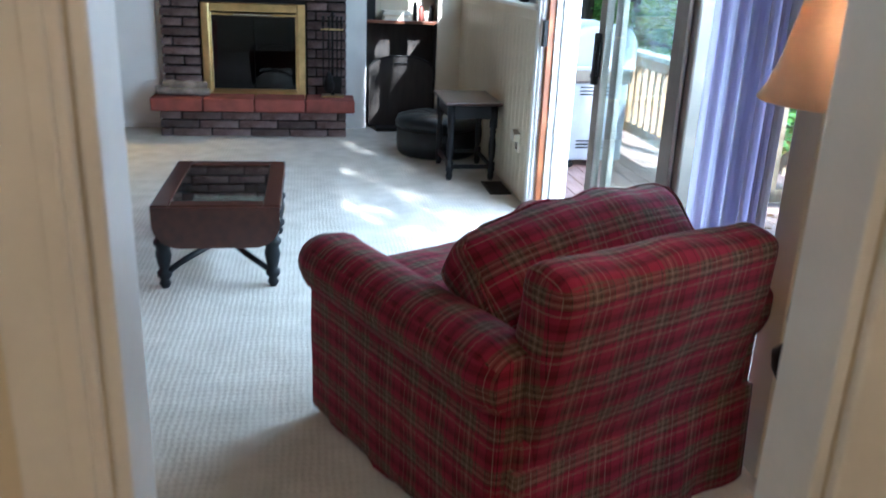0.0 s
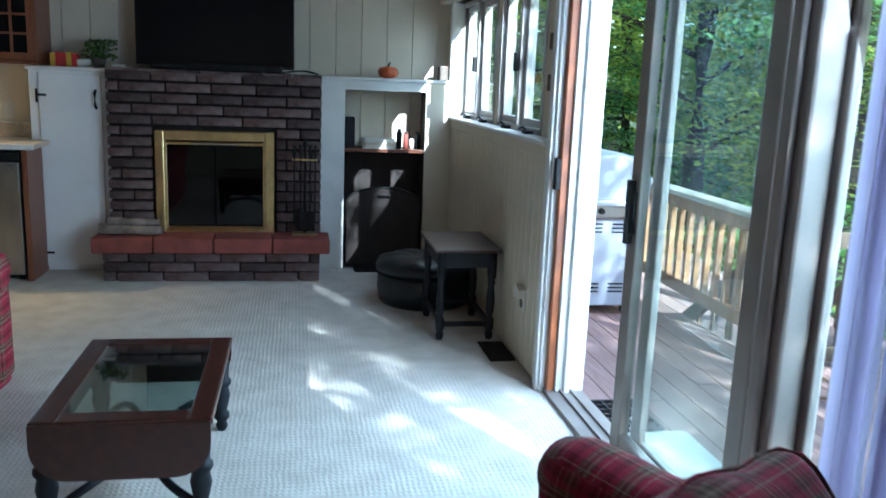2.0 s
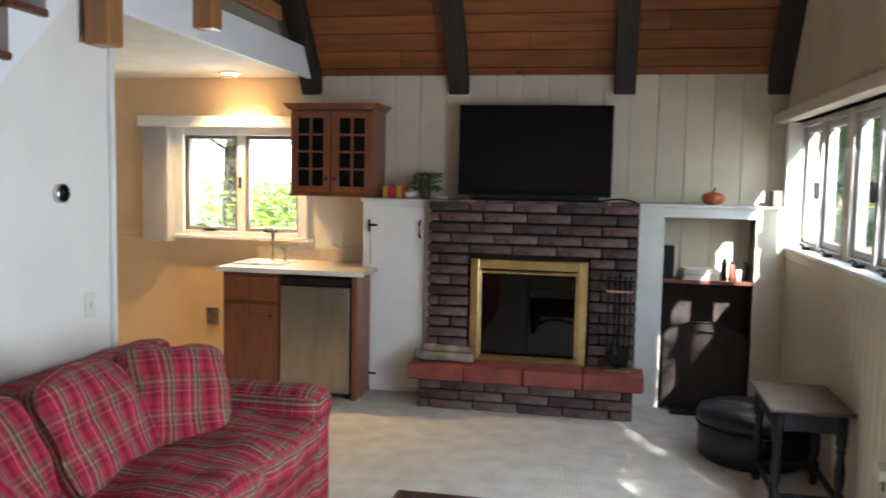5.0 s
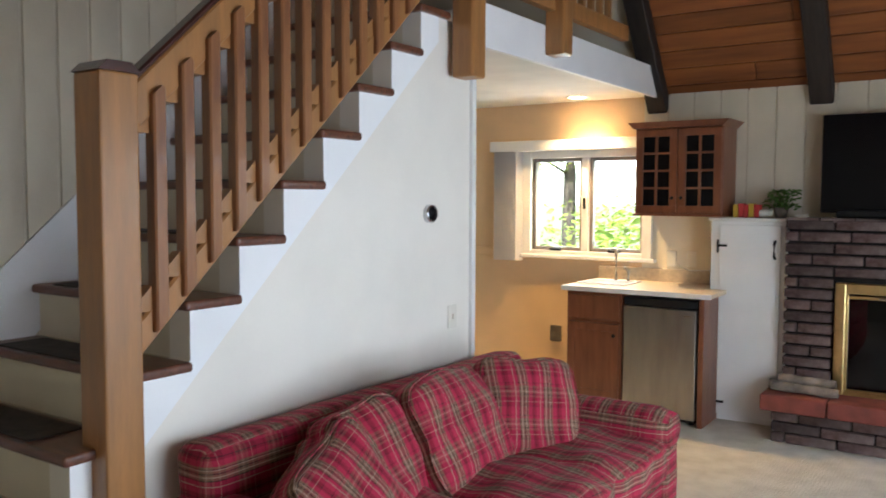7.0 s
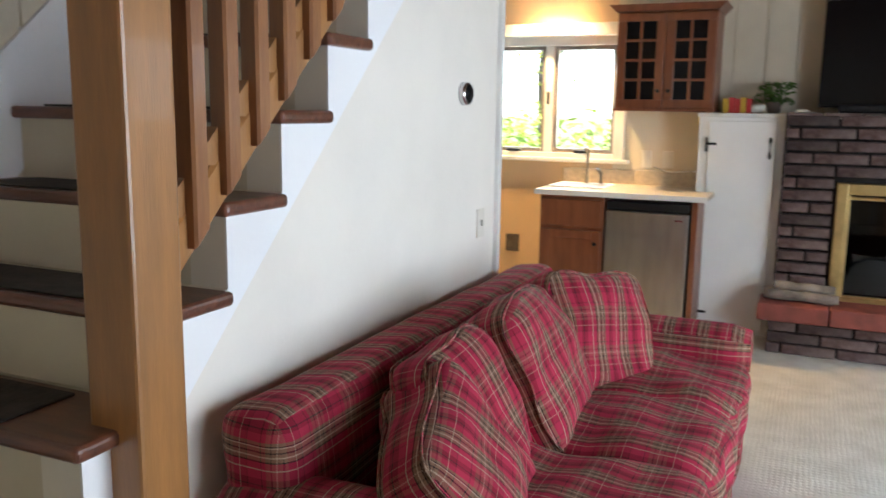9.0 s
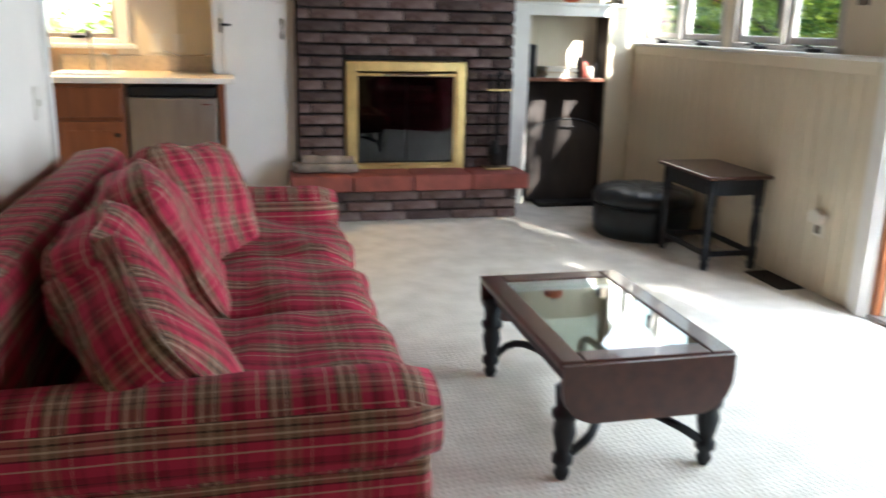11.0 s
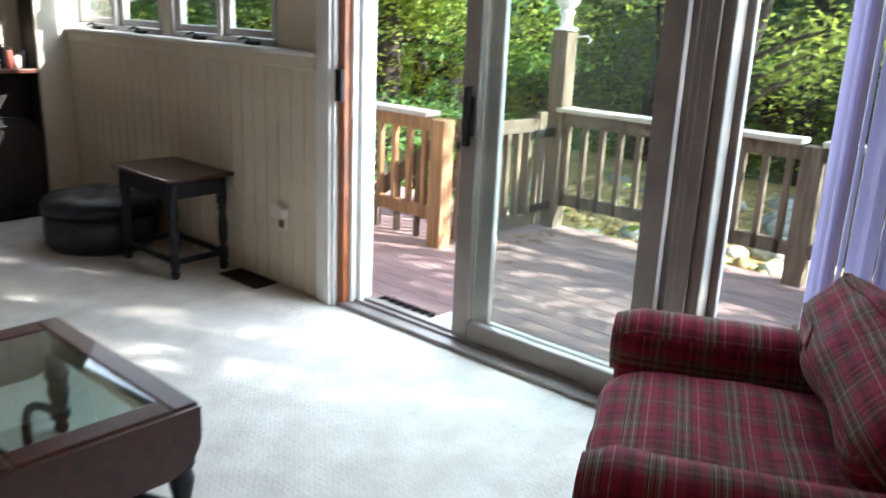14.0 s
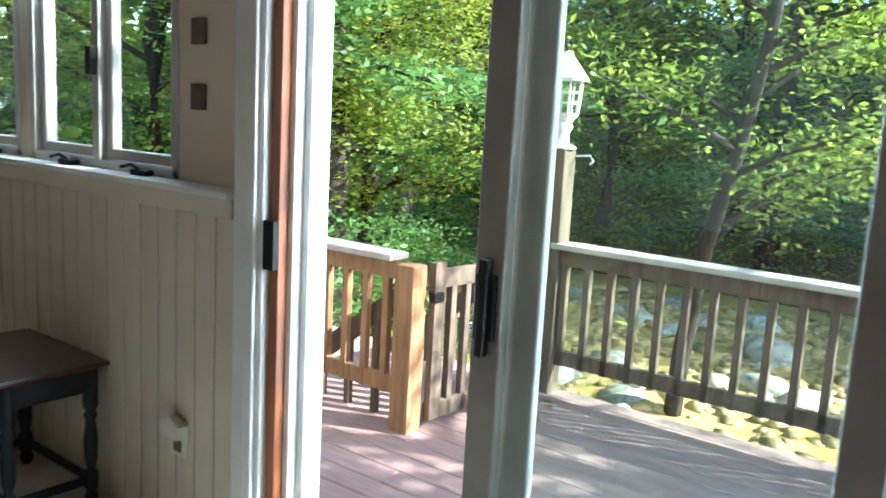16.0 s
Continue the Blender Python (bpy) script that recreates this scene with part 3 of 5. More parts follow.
part("pull_handle", box(2.165, 2.195, -3.185, -3.16, 0.86, 1.10, 0.006), IRON, door, "black pull handle")
part("latch", box(2.18, 2.20, -3.20, -3.145, 0.90, 1.06, 0.004), IRON, door)
part("mullion", box(2.165, 2.245, -4.225, -4.10, 0.034, 1.94, 0.01), ALU, door)
part("mullion_edge", box(2.145, 2.165, -4.185, -4.135, 0.034, 1.94, 0.008), ALU, door)
sash(door, 2.262, -5.0, -4.18, 0.034, 1.94, 0.07, 0.03, ALU, "fixed_sash")

side = thing("window_3", "tall sidelight window beside the floor lamp", "window", kind="structure")
sash(side, 2.21, -5.50, -5.30, 0.08, 2.0, 0.03, 0.08, TRIM)
part("sill", box(2.12, 2.27, -5.50, -5.30, 0, 0.08, 0.004), TRIM, side)


def casement(name, y0, y1, label):
    w = thing(name, label, "window", kind="structure")
    z0, z1 = 1.172, 2.0
    for a, b, c, e in ((y0, y0 + 0.035, z0, z1), (y1 - 0.035, y1, z0, z1), (y0, y1, z1 - 0.035, z1), (y0, y1, z0, z0 + 0.03)):
        part("window_frame", box(2.195, 2.285, a, b, c, e, 0.003), SASH, w)
    mid = (y0 + y1) / 2
    part("mullion", box(2.19, 2.28, mid - 0.022, mid + 0.022, z0 + 0.03, z1 - 0.035, 0.004), SASH, w)
    for a, b in ((y0 + 0.035, mid - 0.022), (mid + 0.022, y1 - 0.035)):
        sash(w, 2.235, a + 0.004, b - 0.004, z0 + 0.034, z1 - 0.04, 0.038, 0.035, SASH)
        c = part("crank", box(2.15, 2.195, (a + b) / 2 - 0.12, (a + b) / 2 - 0.04, z0, z0 + 0.02, 0.006), IRON, w, "black window crank")
        part("crank_arm", tube([(2.165, (a + b) / 2 - 0.08, z0 + 0.02), (2.15, (a + b) / 2 - 0.05, z0 + 0.035), (2.15, (a + b) / 2 + 0.01, z0 + 0.022)], 0.006), IRON, c)
    part("sash_lock", box(2.16, 2.19, mid - 0.016, mid + 0.016, 1.50, 1.60, 0.005), IRON, w, "black sash lock")


casement("window_1", -1.93, -0.95, "pair of white casement windows with black cranks")
casement("window_2", -0.86, 0.22, "pair of white casement windows in the corner")
for z in (1.40, 1.60):
    solid("adhesive_patch", box(2.188, 2.2, -2.075, -2.005, z, z + 0.08, 0.003), STAIN, "small dark square patch on the cream panel", "patch", "wall patches")

# vertical blinds drawn back beside the door
blind = thing("vertical_blind", "lavender vertical blind slats drawn to the side of the sliding door", "blind")
part("head_rail", box(2.03, 2.09, -5.1, -2.4, 1.985, 2.025, 0.004), TRIM, blind)
b2 = bmesh.new()
for i in range(5):
    u = i / 4
    b2.verts.new((0.045 * (u - 0.5) * 2, 0.008 * (1 - (2 * u - 1) ** 2), 0))
vs = list(b2.verts)
for v in vs[:]:
    b2.verts.new((v.co.x, v.co.y, 1.93))
b2.verts.ensure_lookup_table()
for i in range(4):
    b2.faces.new((b2.verts[i], b2.verts[i + 1], b2.verts[i + 6], b2.verts[i + 5]))
bmesh.ops.solidify(b2, geom=b2.faces[:], thickness=0.0015)
slat = finish(b2, "slat", BLIND)
for i in range(13):
    s = new("slat", slat)
    s.parent = blind
    s.matrix_basis = pose(2.055, -4.60 - i * 0.033, 0.05, 0, 0, 35 + 12 * math.sin(i * 2.3))

# kitchen window
kw = thing("window_4", "kitchen casement window with a cream frame over the sink", "window", kind="structure")
for a, b, c, e in ((-2.50, -2.42, 1.07, 1.95), (-1.45, -1.37, 1.07, 1.95), (-2.42, -1.45, 1.07, 1.125), (-2.42, -1.45, 1.885, 1.95)):
    part("window_frame", box(a, b, BY - 0.025, BY + 0.08, c, e, 0.004), TRIM, kw)
part("sill", box(-2.55, -1.33, BY - 0.05, BY, 1.06, 1.09, 0.006), TRIM, kw)
part("mullion", box(-1.965, -1.905, BY - 0.01, BY + 0.08, 1.125, 1.885, 0.004), TRIM, kw)
for a, b in ((-2.42, -1.965), (-1.905, -1.45)):
    for p0, p1, q0, q1 in ((a, a + 0.03, 1.125, 1.885), (b - 0.03, b, 1.125, 1.885), (a + 0.03, b - 0.03, 1.125, 1.155), (a + 0.03, b - 0.03, 1.855, 1.885)):
        part("sash_bar", box(p0, p1, BY + 0.02, BY + 0.06, q0, q1, 0.004), ALU, kw)
    o = part("pane", box(a + 0.03, b - 0.03, BY + 0.037, BY + 0.043, 1.155, 1.855), PANE, kw)
    o.visible_shadow = False
    part("crank", box((a + b) / 2 - 0.05, (a + b) / 2 + 0.05, BY - 0.03, BY + 0.01, 1.125, 1.145, 0.006), IRON, kw, "dark crank")
part("sash_lock", box(-1.945, -1.925, BY - 0.03, BY - 0.01, 1.47, 1.56, 0.004), IRON, kw)
kv = thing("blind_valance", "cream valance over the kitchen window with a stacked vertical blind", "blind")
part("valance", box(-2.78, -1.36, BY - 0.10, BY, 1.945, 2.03, 0.006), TRIM, kv)
for i in range(9):
    part("slat", obox(pose(-2.72 + i * 0.026, BY - 0.055, 1.49, 0, 0, 62), 0.08, 0.002, 0.92), BLINDW, kv)

# ---- stair ----
RISE, RUN, Y5 = 0.2022, 0.2174, -4.237


def nose(n):
    return Y5 + (n - 5) * RUN


stair = thing("staircase", "open-sided stair with red-brown treads and white risers", "stairs", kind="structure")
poly = [(nose(1), 0)]
for n in range(1, 13):
    poly += [(nose(n) + 0.025, RISE * (n - 1)), (nose(n) + 0.025, RISE * n - 0.034)]
poly = poly[1:] + [(nose(13) + 0.025, RISE * 12 - 0.034), (-2.25, 2.392), (-2.25, 0)]
part("side_wall", prism(poly, 0, SX - 0.1, SX), STAIRWALL, stair, "plain white painted wall under the stair")
low = [(y, 1.022 + (y + 4.02) * RISE / RUN - 0.11) for y in (-2.55, nose(1) + 0.14)]
part("outer_stringer", prism(poly[:-3] + [(-2.55, 2.40)] + low + [(nose(1) + 0.025, 0.0)], 0, SX, SX + 0.006), WHITE, stair, "white sloping stringer board")
part("stringer", prism([(nose(1), 0.0), (nose(13), RISE * 12), (nose(13), RISE * 12 + 0.33), (nose(0) - 0.1, 0.13), (nose(0) - 0.1, 0)], 0, LX, LX + 0.02), WHITE, stair, "white skirting board along the panelled wall")
riser = finish(box(LX, SX - 0.1, -0.01, 0.01, 0, RISE - 0.034), "riser", CREAM)
bt = box(LX, SX + 0.03, -0.005, RUN + 0.02, -0.034, 0, 0.012, 3)
tread = finish(bt, "tread", TREADWOOD)
bt = box(LX + 0.12, SX - 0.2, 0.02, RUN - 0.015, 0, 0.006, 0.002, 1)
treadmat = finish(bt, "tread_mat", RUBBER)
for n in range(1, 13):
    for nm, me, yy, zz in (("riser", riser, nose(n) + 0.035, RISE * (n - 1)), ("tread", tread, nose(n), RISE * n), ("tread_mat", treadmat, nose(n), RISE * n)):
        o = new(nm, me)
        o.parent = stair
        o.location = (0, yy, zz)
# balustrade
bal = thing("stair_balustrade", "golden stained pine newel, handrail and balusters on the open stair", "railing")
part("newel", box(SX - 0.045, SX + 0.085, -4.36, -4.23, 0, 1.915, 0.008), OAK, bal)
part("newel_cap", prism([(-4.365, 1.915), (-4.225, 1.915), (-4.255, 1.945), (-4.335, 1.945)], 0, SX - 0.05, SX + 0.09), MAHOG, bal, "dark bevelled cap")
RX = SX + 0.02
sl = RISE / RUN


def along(y, off):
    return (RX, y, 1.022 + (y + 4.02) * sl + off)


part("handrail", beam_between(along(-4.24, 0.98), along(-2.42, 0.98), 0.05, 0.12, None, 0.012), OAK, bal)
part("rail_cap", beam_between(along(-4.24, 1.07), along(-2.42, 1.07), 0.062, 0.02, None, 0.006), MAHOG, bal)
part("bottom_rail", beam_between(along(-4.24, 0.27), along(-2.42, 0.27), 0.045, 0.085, None, 0.008), OAK, bal)
bm = prism([(-0.024, 0.245 - 0.024 * sl), (0.024, 0.245 + 0.024 * sl), (0.024, 0.985 - 0.012), (0.008, 0.985), (-0.024, 0.985 - 0.03)], 0, -0.004, 0.046)
bmesh.ops.bevel(bm, geom=[e for e in bm.edges if abs(e.verts[0].co.z - e.verts[1].co.z) > 0.3], offset=0.006, segments=1, affect="EDGES")
baluster = finish(bm, "baluster", SPINDLE)
bm = prism([(-0.085, -0.02), (0.0, -0.02), (0.0, 0.06)], 0, -0.02, 0.02)
spacer = finish(bm, "spacer_block", OAK)
for i in range(16):
    y = -4.14 + i * 0.1087
    o = new("baluster", baluster)
    o.parent = bal
    o.location = along(y, 0)
    for off in (0.33, 0.88):
        o = new("spacer_block", spacer)
        o.parent = bal
        o.location = along(y - 0.024, off)
# loft posts and railing
loft = thing("loft_railing", "golden pine posts and rail hung on the loft edge", "railing")
for y, zb in ((-2.42, 2.12), (-1.47, 2.36)):
    part("post", box(SX + 0.03, SX + 0.15, y - 0.06, y + 0.06, zb, 3.5, 0.012), OAK, loft)
part("bottom_rail", box(SX + 0.04, SX + 0.1, -2.36, -1.53, 2.60, 2.70, 0.008), OAK, loft)
part("bottom_rail", box(SX + 0.04, SX + 0.1, -1.41, -0.45, 2.60, 2.70, 0.008), OAK, loft)
part("top_rail", box(SX + 0.04, SX + 0.1, -2.36, -0.8, 3.38, 3.48, 0.008), OAK, loft)
for i in range(13):
    if abs(-2.30 + i * 0.13 + 1.47) > 0.07:
        part("baluster", box(SX + 0.05, SX + 0.09, -2.32 + i * 0.13, -2.28 + i * 0.13, 2.70, 3.38, 0.006), OAK, loft)

# wall fittings on the stair wall
th = thing("thermostat", "round black thermostat with a steel rim on the white wall", "thermostat")
bm = lathe([(0.042, 0), (0.042, 0.022), (0.036, 0.026)], 28)
bm.transform(pose(SX, -2.62, 1.48, 0, 90, 0))
part("rim", bm, CHROME, th, "", True)
bm = lathe([(0.037, 0.0265), (0.030, 0.031)], 28)
bm.transform(pose(SX, -2.62, 1.48, 0, 90, 0))
part("dial", bm, SCREEN, th, "", True)
sw = thing("light_switch", "ivory light switch plate on the white wall", "switch")
part("plate", box(SX, SX + 0.006, -2.46, -2.385, 0.92, 1.035, 0.003), PLUG, sw)
part("toggle", box(SX + 0.006, SX + 0.016, -2.428, -2.417, 0.965, 0.99, 0.002), PLUG, sw)

# ---- fireplace ----
fp = thing("fireplace", "dark brick fireplace with a raised red hearth", "fireplace", kind="structure")
part("core", box(-0.30, 0.0, 0.02, BY - 0.002, 0, 1.40), MORTAR, fp)
part("core", box(0.82, 1.14, 0.02, BY - 0.002, 0, 1.40), MORTAR, fp)
part("core", box(0.0, 0.82, 0.02, BY - 0.002, 1.0, 1.40), MORTAR, fp)
part("core", box(0.0, 0.82, 0.02, BY - 0.002, 0, 0.27), MORTAR, fp)
part("fire_back", box(0.0, 0.82, BY - 0.02, BY - 0.004, 0.27, 1.0), SOOT, fp)
part("base_core", box(-0.31, 1.125, -0.21, 0.02, 0, 0.20), MORTAR, fp)
for i in range(4):
    w = 1.59 / 4
    part("hearth_slab", box(-0.385 + i * w + 0.003, -0.385 + (i + 1) * w - 0.003, -0.30, 0.0, 0.205, 0.31, 0.012, 2), HEARTH, fp)

# glass doors with a brass surround
gd = thing("fireplace_screen", "polished brass fireplace doors with dark glass", "fireplace doors")
for a, b, c, e in ((0.0, 0.065, 0.275, 1.025), (0.75, 0.815, 0.275, 1.025), (0.065, 0.75, 0.955, 1.025), (0.065, 0.75, 0.275, 0.335)):
    part("frame", box(a, b, -0.03, 0.02, c, e, 0.008), BRASS, gd)
for a, b, c, e in ((0.065, 0.08, 0.335, 0.955), (0.735, 0.75, 0.335, 0.955), (0.08, 0.735, 0.925, 0.945), (0.08, 0.735, 0.335, 0.348)):
    part("inner_trim", box(a, b, -0.022, 0.01, c, e, 0.004), BRASS, gd)
for a, b in ((0.082, 0.405), (0.411, 0.733)):
    part("glass_door", box(a, b, -0.012, -0.006, 0.35, 0.92), FIREGLASS, gd, "dark glass leaf")
part("handle_bar", box(0.25, 0.56, -0.035, -0.022, 0.93, 0.942, 0.004), CHROME, gd)

log = thing("log_pile", "pale weathered logs laid on the hearth", "firewood")
for a, b, r in (((-0.36, -0.12, 0.345), (-0.02, -0.10, 0.345), 0.035), ((-0.33, -0.18, 0.35), (0.06, -0.17, 0.34), 0.03), ((-0.30, -0.14, 0.40), (0.04, -0.14, 0.39), 0.027)):
    a, b = Vector(a), Vector(b)
    part("log", tube([a + (b - a) * k / 5 + Vector((0, 0, 0.004 * math.sin(k * 3))) for k in range(6)], [r * (1 + 0.1 * math.sin(k * 2.1)) for k in range(6)], 12), LOG, log)
ft = thing("fire_tools", "black iron fireplace tool set with brass handles on the hearth", "fire tools", (1.03, -0.10, 0.31))
part("base", box(-0.09, 0.09, -0.06, 0.06, 0, 0.015, 0.005), BRASS, ft)
part("stand", lathe([(0.012, 0.015), (0.009, 0.3), (0.009, 0.62), (0.02, 0.64), (0.006, 0.68)], 12), IRON, ft, "", True)
for dx in (-0.075, -0.03, 0.035, 0.07):
    s = part("tool", tube([(dx, -0.03, 0.08), (dx, -0.03, 0.55)], 0.006), IRON, ft)
    part("tool_handle", lathe([(0.007, 0), (0.014, 0.03), (0.008, 0.07), (0.013, 0.09)], 10, (dx, -0.03, 0.55)), IRON, s, "", True)
part("crossbar", box(-0.09, 0.085, -0.035, -0.025, 0.53, 0.545, 0.003), BRASS, ft)
part("brush", lathe([(0.015, 0.03), (0.04, 0.06), (0.045, 0.12), (0.015, 0.2)], 12, (-0.03, -0.03, 0)), IRON, ft, "black brush head")
part("shovel", obox(pose(0.035, -0.04, 0.10, 12, 0, 0), 0.07, 0.006, 0.15, 0.003), IRON, ft)

# television, soundbar and the things on the ledge
tv = thing("television", "large black flat television mounted above the brick mantle", "television")
part("casing", box(-0.145, 0.95, 0.215, 0.255, 1.465, 2.11, 0.006), BLACK, tv)
part("screen", box(-0.137, 0.942, 0.211, 0.216, 1.48, 2.103), SCREEN, tv)
part("bracket", box(0.2, 0.6, 0.255, BY, 1.65, 1.95, 0.01), IRON, tv)
sb = thing("soundbar", "slim black soundbar lying on the mantle", "soundbar")
part("body", box(-0.03, 0.87, 0.09, 0.17, 1.434, 1.485, 0.012, 3), BLACK, sb)
part("grille", box(-0.01, 0.85, 0.085, 0.091, 1.442, 1.476, 0.002), IRON, sb)
solid("mantle_cable", tube([(0.87, 0.12, 1.44), (0.95, 0.08, 1.455), (1.02, 0.06, 1.46), (1.08, 0.05, 1.45), (1.12, 0.06, 1.44)], 0.006), BLACK, "black cable looping over the mantle", "cable")
solid("white_box", box(0.90, 1.0, 0.12, 0.2, 1.434, 1.456, 0.006), PLUG, "small white device on the mantle", "device")

# tall white cupboard beside the chimney
tc = thing("tall_cupboard", "tall white painted cupboard with black iron hinges", "cupboard")
part("body", box(-0.83, -0.315, 0.115, BY - 0.003, 0, 1.40, 0.003), WHITE, tc)
part("top", box(-0.845, -0.315, 0.085, BY - 0.003, 1.40, 1.425, 0.005), TRIM, tc)
dr = part("door", box(-0.765, -0.36, 0.094, 0.113, 0.04, 1.375, 0.004), WHITE, tc)
for z in (0.13, 1.23):
    part("hinge", box(-0.785, -0.715, 0.085, 0.094, z - 0.008, z + 0.008, 0.002), IRON, dr, "black iron hinge")
    part("hinge_leaf", box(-0.785, -0.77, 0.088, 0.095, z - 0.05, z + 0.04, 0.002), IRON, dr)
part("handle", tube([(-0.395, 0.094, 1.15), (-0.395, 0.06, 1.17), (-0.395, 0.06, 1.25), (-0.395, 0.094, 1.27)], 0.009), IRON, dr, "black pull")

# alcove shelf
sh = thing("alcove_shelf", "white framed alcove with a dark shelf beside the chimney", "shelf", kind="structure")
part("stile", box(1.145, 1.32, 0.165, 0.20, 0, 1.41, 0.003), TRIM, sh)
part("stile", box(1.92, WX - 0.002, 0.165, 0.20, 0, 1.41, 0.003), CREAM, sh)
part("top_rail", box(1.32, 1.92, 0.165, 0.20, 1.34, 1.41, 0.003), TRIM, sh)
part("ledge", box(1.145, WX - 0.002, 0.15, BY - 0.002, 1.41, 1.432, 0.005), TRIM, sh)
part("board", box(1.30, 1.94, 0.19, BY - 0.004, 0.885, 0.91, 0.003), TREADWOOD, sh, "dark brown shelf board")
# alcove sides and lower back take the near-black beam colour
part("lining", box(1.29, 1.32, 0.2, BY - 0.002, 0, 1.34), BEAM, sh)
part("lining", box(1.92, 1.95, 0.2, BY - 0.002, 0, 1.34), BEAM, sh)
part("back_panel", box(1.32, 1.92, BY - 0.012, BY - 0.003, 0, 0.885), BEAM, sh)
asn = thing("arched_screen", "black arched fire screen leaning in the alcove", "fire screen", (1.6175, 0.15, 0))
arch = [(0.275 * math.cos(a * math.pi / 16), 0.50 + 0.12 * math.sin(a * math.pi / 16)) for a in range(17)]
part("mesh_panel", prism([(-0.275, 0.035), (0.275, 0.035)] + arch, 1, -0.004, 0.004), BEAM, asn, "black mesh panel")
part("rim", tube([(0.28, 0, 0.03)] + [(x * 1.02, 0, z * 1.005) for x, z in arch] + [(-0.28, 0, 0.03), (0.28, 0, 0.03)], 0.009, 8), IRON, asn, "", True)
for x in (-0.2, 0.2):
    part("foot", box(x - 0.012, x + 0.012, -0.07, 0.06, 0, 0.028, 0.005), IRON, asn)
part("handle", tube([(-0.05, -0.004, 0.56), (-0.05, -0.03, 0.57), (0.05, -0.03, 0.57), (0.05, -0.004, 0.56)], 0.006, 6), IRON, asn)
solid("screen_foot", box(1.40, 1.85, 0.02, 0.16, 0, 0.03, 0.008), IRON, "black floor vent plate before the alcove", "vent")
for i in range(5):
    c = (PAPER, CREAM, LAMINATE, PAPER, PLUG)[i]
    solid("book", obox(pose(1.58 + 0.006 * (i % 2), 0.29, 0.917 + i * 0.0155, 0, 0, 4 * math.sin(i * 2)), 0.24 - 0.012 * (i % 3), 0.17, 0.015, 0.002), c, "thin pale book in a stack on the alcove shelf", "book", "stack of books")
solid("speaker", box(1.325, 1.40, 0.24, 0.34, 0.91, 1.14, 0.006), BLACK, "small black speaker on the alcove shelf", "speaker")
for i, (x, c, h) in enumerate([(1.74, BLACK, 0.15), (1.79, HEARTH, 0.13), (1.835, PAPER, 0.09), (1.88, BLACK, 0.13)]):
    o = thing("spray_can", ("black", "red", "white", "black")[i] + " can standing on the alcove shelf", "can", (x, 0.28, 0.91), group="cans on the shelf")
    part("can", lathe([(0.02, 0), (0.02, h * 0.8), (0.012, h * 0.88)], 14), c, o, "", True)
    part("cap", lathe([(0.013, h * 0.88), (0.013, h)], 12), BLACK, o, "", True)
pk = thing("pumpkin", "small orange glazed pumpkin on the white ledge", "ornament", (1.64, 0.24, 1.432))
bm = lathe([(0.03, 0), (0.062, 0.015), (0.075, 0.045), (0.062, 0.075), (0.02, 0.088)], 32)
for v in bm.verts:
    a = math.atan2(v.co.y, v.co.x)
    f = 1 + 0.06 * math.cos(8 * a)
    v.co.x *= f
    v.co.y *= f
part("body", bm, COPPER, pk, "", True)
part("stem", tube([(0, 0, 0.085), (0.004, 0, 0.105), (0.014, 0, 0.118)], [0.01, 0.007, 0.006]), IRON, pk)
solid("ornament_block", box(2.02, 2.09, 0.22, 0.30, 1.432, 1.54, 0.01), STAIN, "dark ornament on the white ledge in the corner", "ornament")

# boxes and plant on the cupboard
RB, YB = mat("red_card", (0.5, 0.03, 0.03), 0.5), mat("yellow_card", (0.65, 0.42, 0.04), 0.5)
for i, (x, c) in enumerate([(-0.70, YB), (-0.665, RB), (-0.63, RB), (-0.595, YB), (-0.56, RB)]):
    solid("carton", box(x, x + 0.033, 0.17, 0.27, 1.426, 1.426 + 0.09 + 0.008 * (i % 2), 0.002), c, ("yellow", "red")[c is RB] + " card packet in a row on the white cupboard", "packet", "packets on the cupboard")
solid("tissue", cushion(0.10, 0.09, 0.07, 0.4, 3, 5, 0.02, 2, pose(-0.50, 0.22, 1.46)), PAPER, "crumpled white tissue on the white cupboard", "tissue", smooth=True)
pl = thing("potted_plant", "small bushy green plant on the white cupboard", "plant", (-0.40, 0.26, 1.426))
part("pot", lathe([(0.035, 0), (0.05, 0.07), (0.047, 0.07), (0.04, 0.06)], 16), STAIN, pl, "", True)
rng = random.Random(4)
bm = bmesh.new()
for i in range(160):
    a, r, h = rng.uniform(0, 6.28), rng.uniform(0.01, 0.12), rng.uniform(0.06, 0.19)
    obox(pose(r * math.cos(a), r * math.sin(a), h, rng.uniform(-60, 60), rng.uniform(-60, 60), math.degrees(a)), 0.03, 0.014, 0.001, 0, bm)
for i in range(14):
    a = rng.uniform(0, 6.28)
    tube([(0, 0, 0.06), (0.05 * math.cos(a), 0.05 * math.sin(a), 0.12), (0.11 * math.cos(a), 0.11 * math.sin(a), 0.15 + 0.03 * math.sin(i))], 0.002, 5, bm)
part("foliage", bm, LEAF_A, pl)
solid("white_remote", box(-0.27, -0.19, 0.05, 0.10, 1.434, 1.452, 0.006), PLUG, "small white object lying on the mantle", "device")

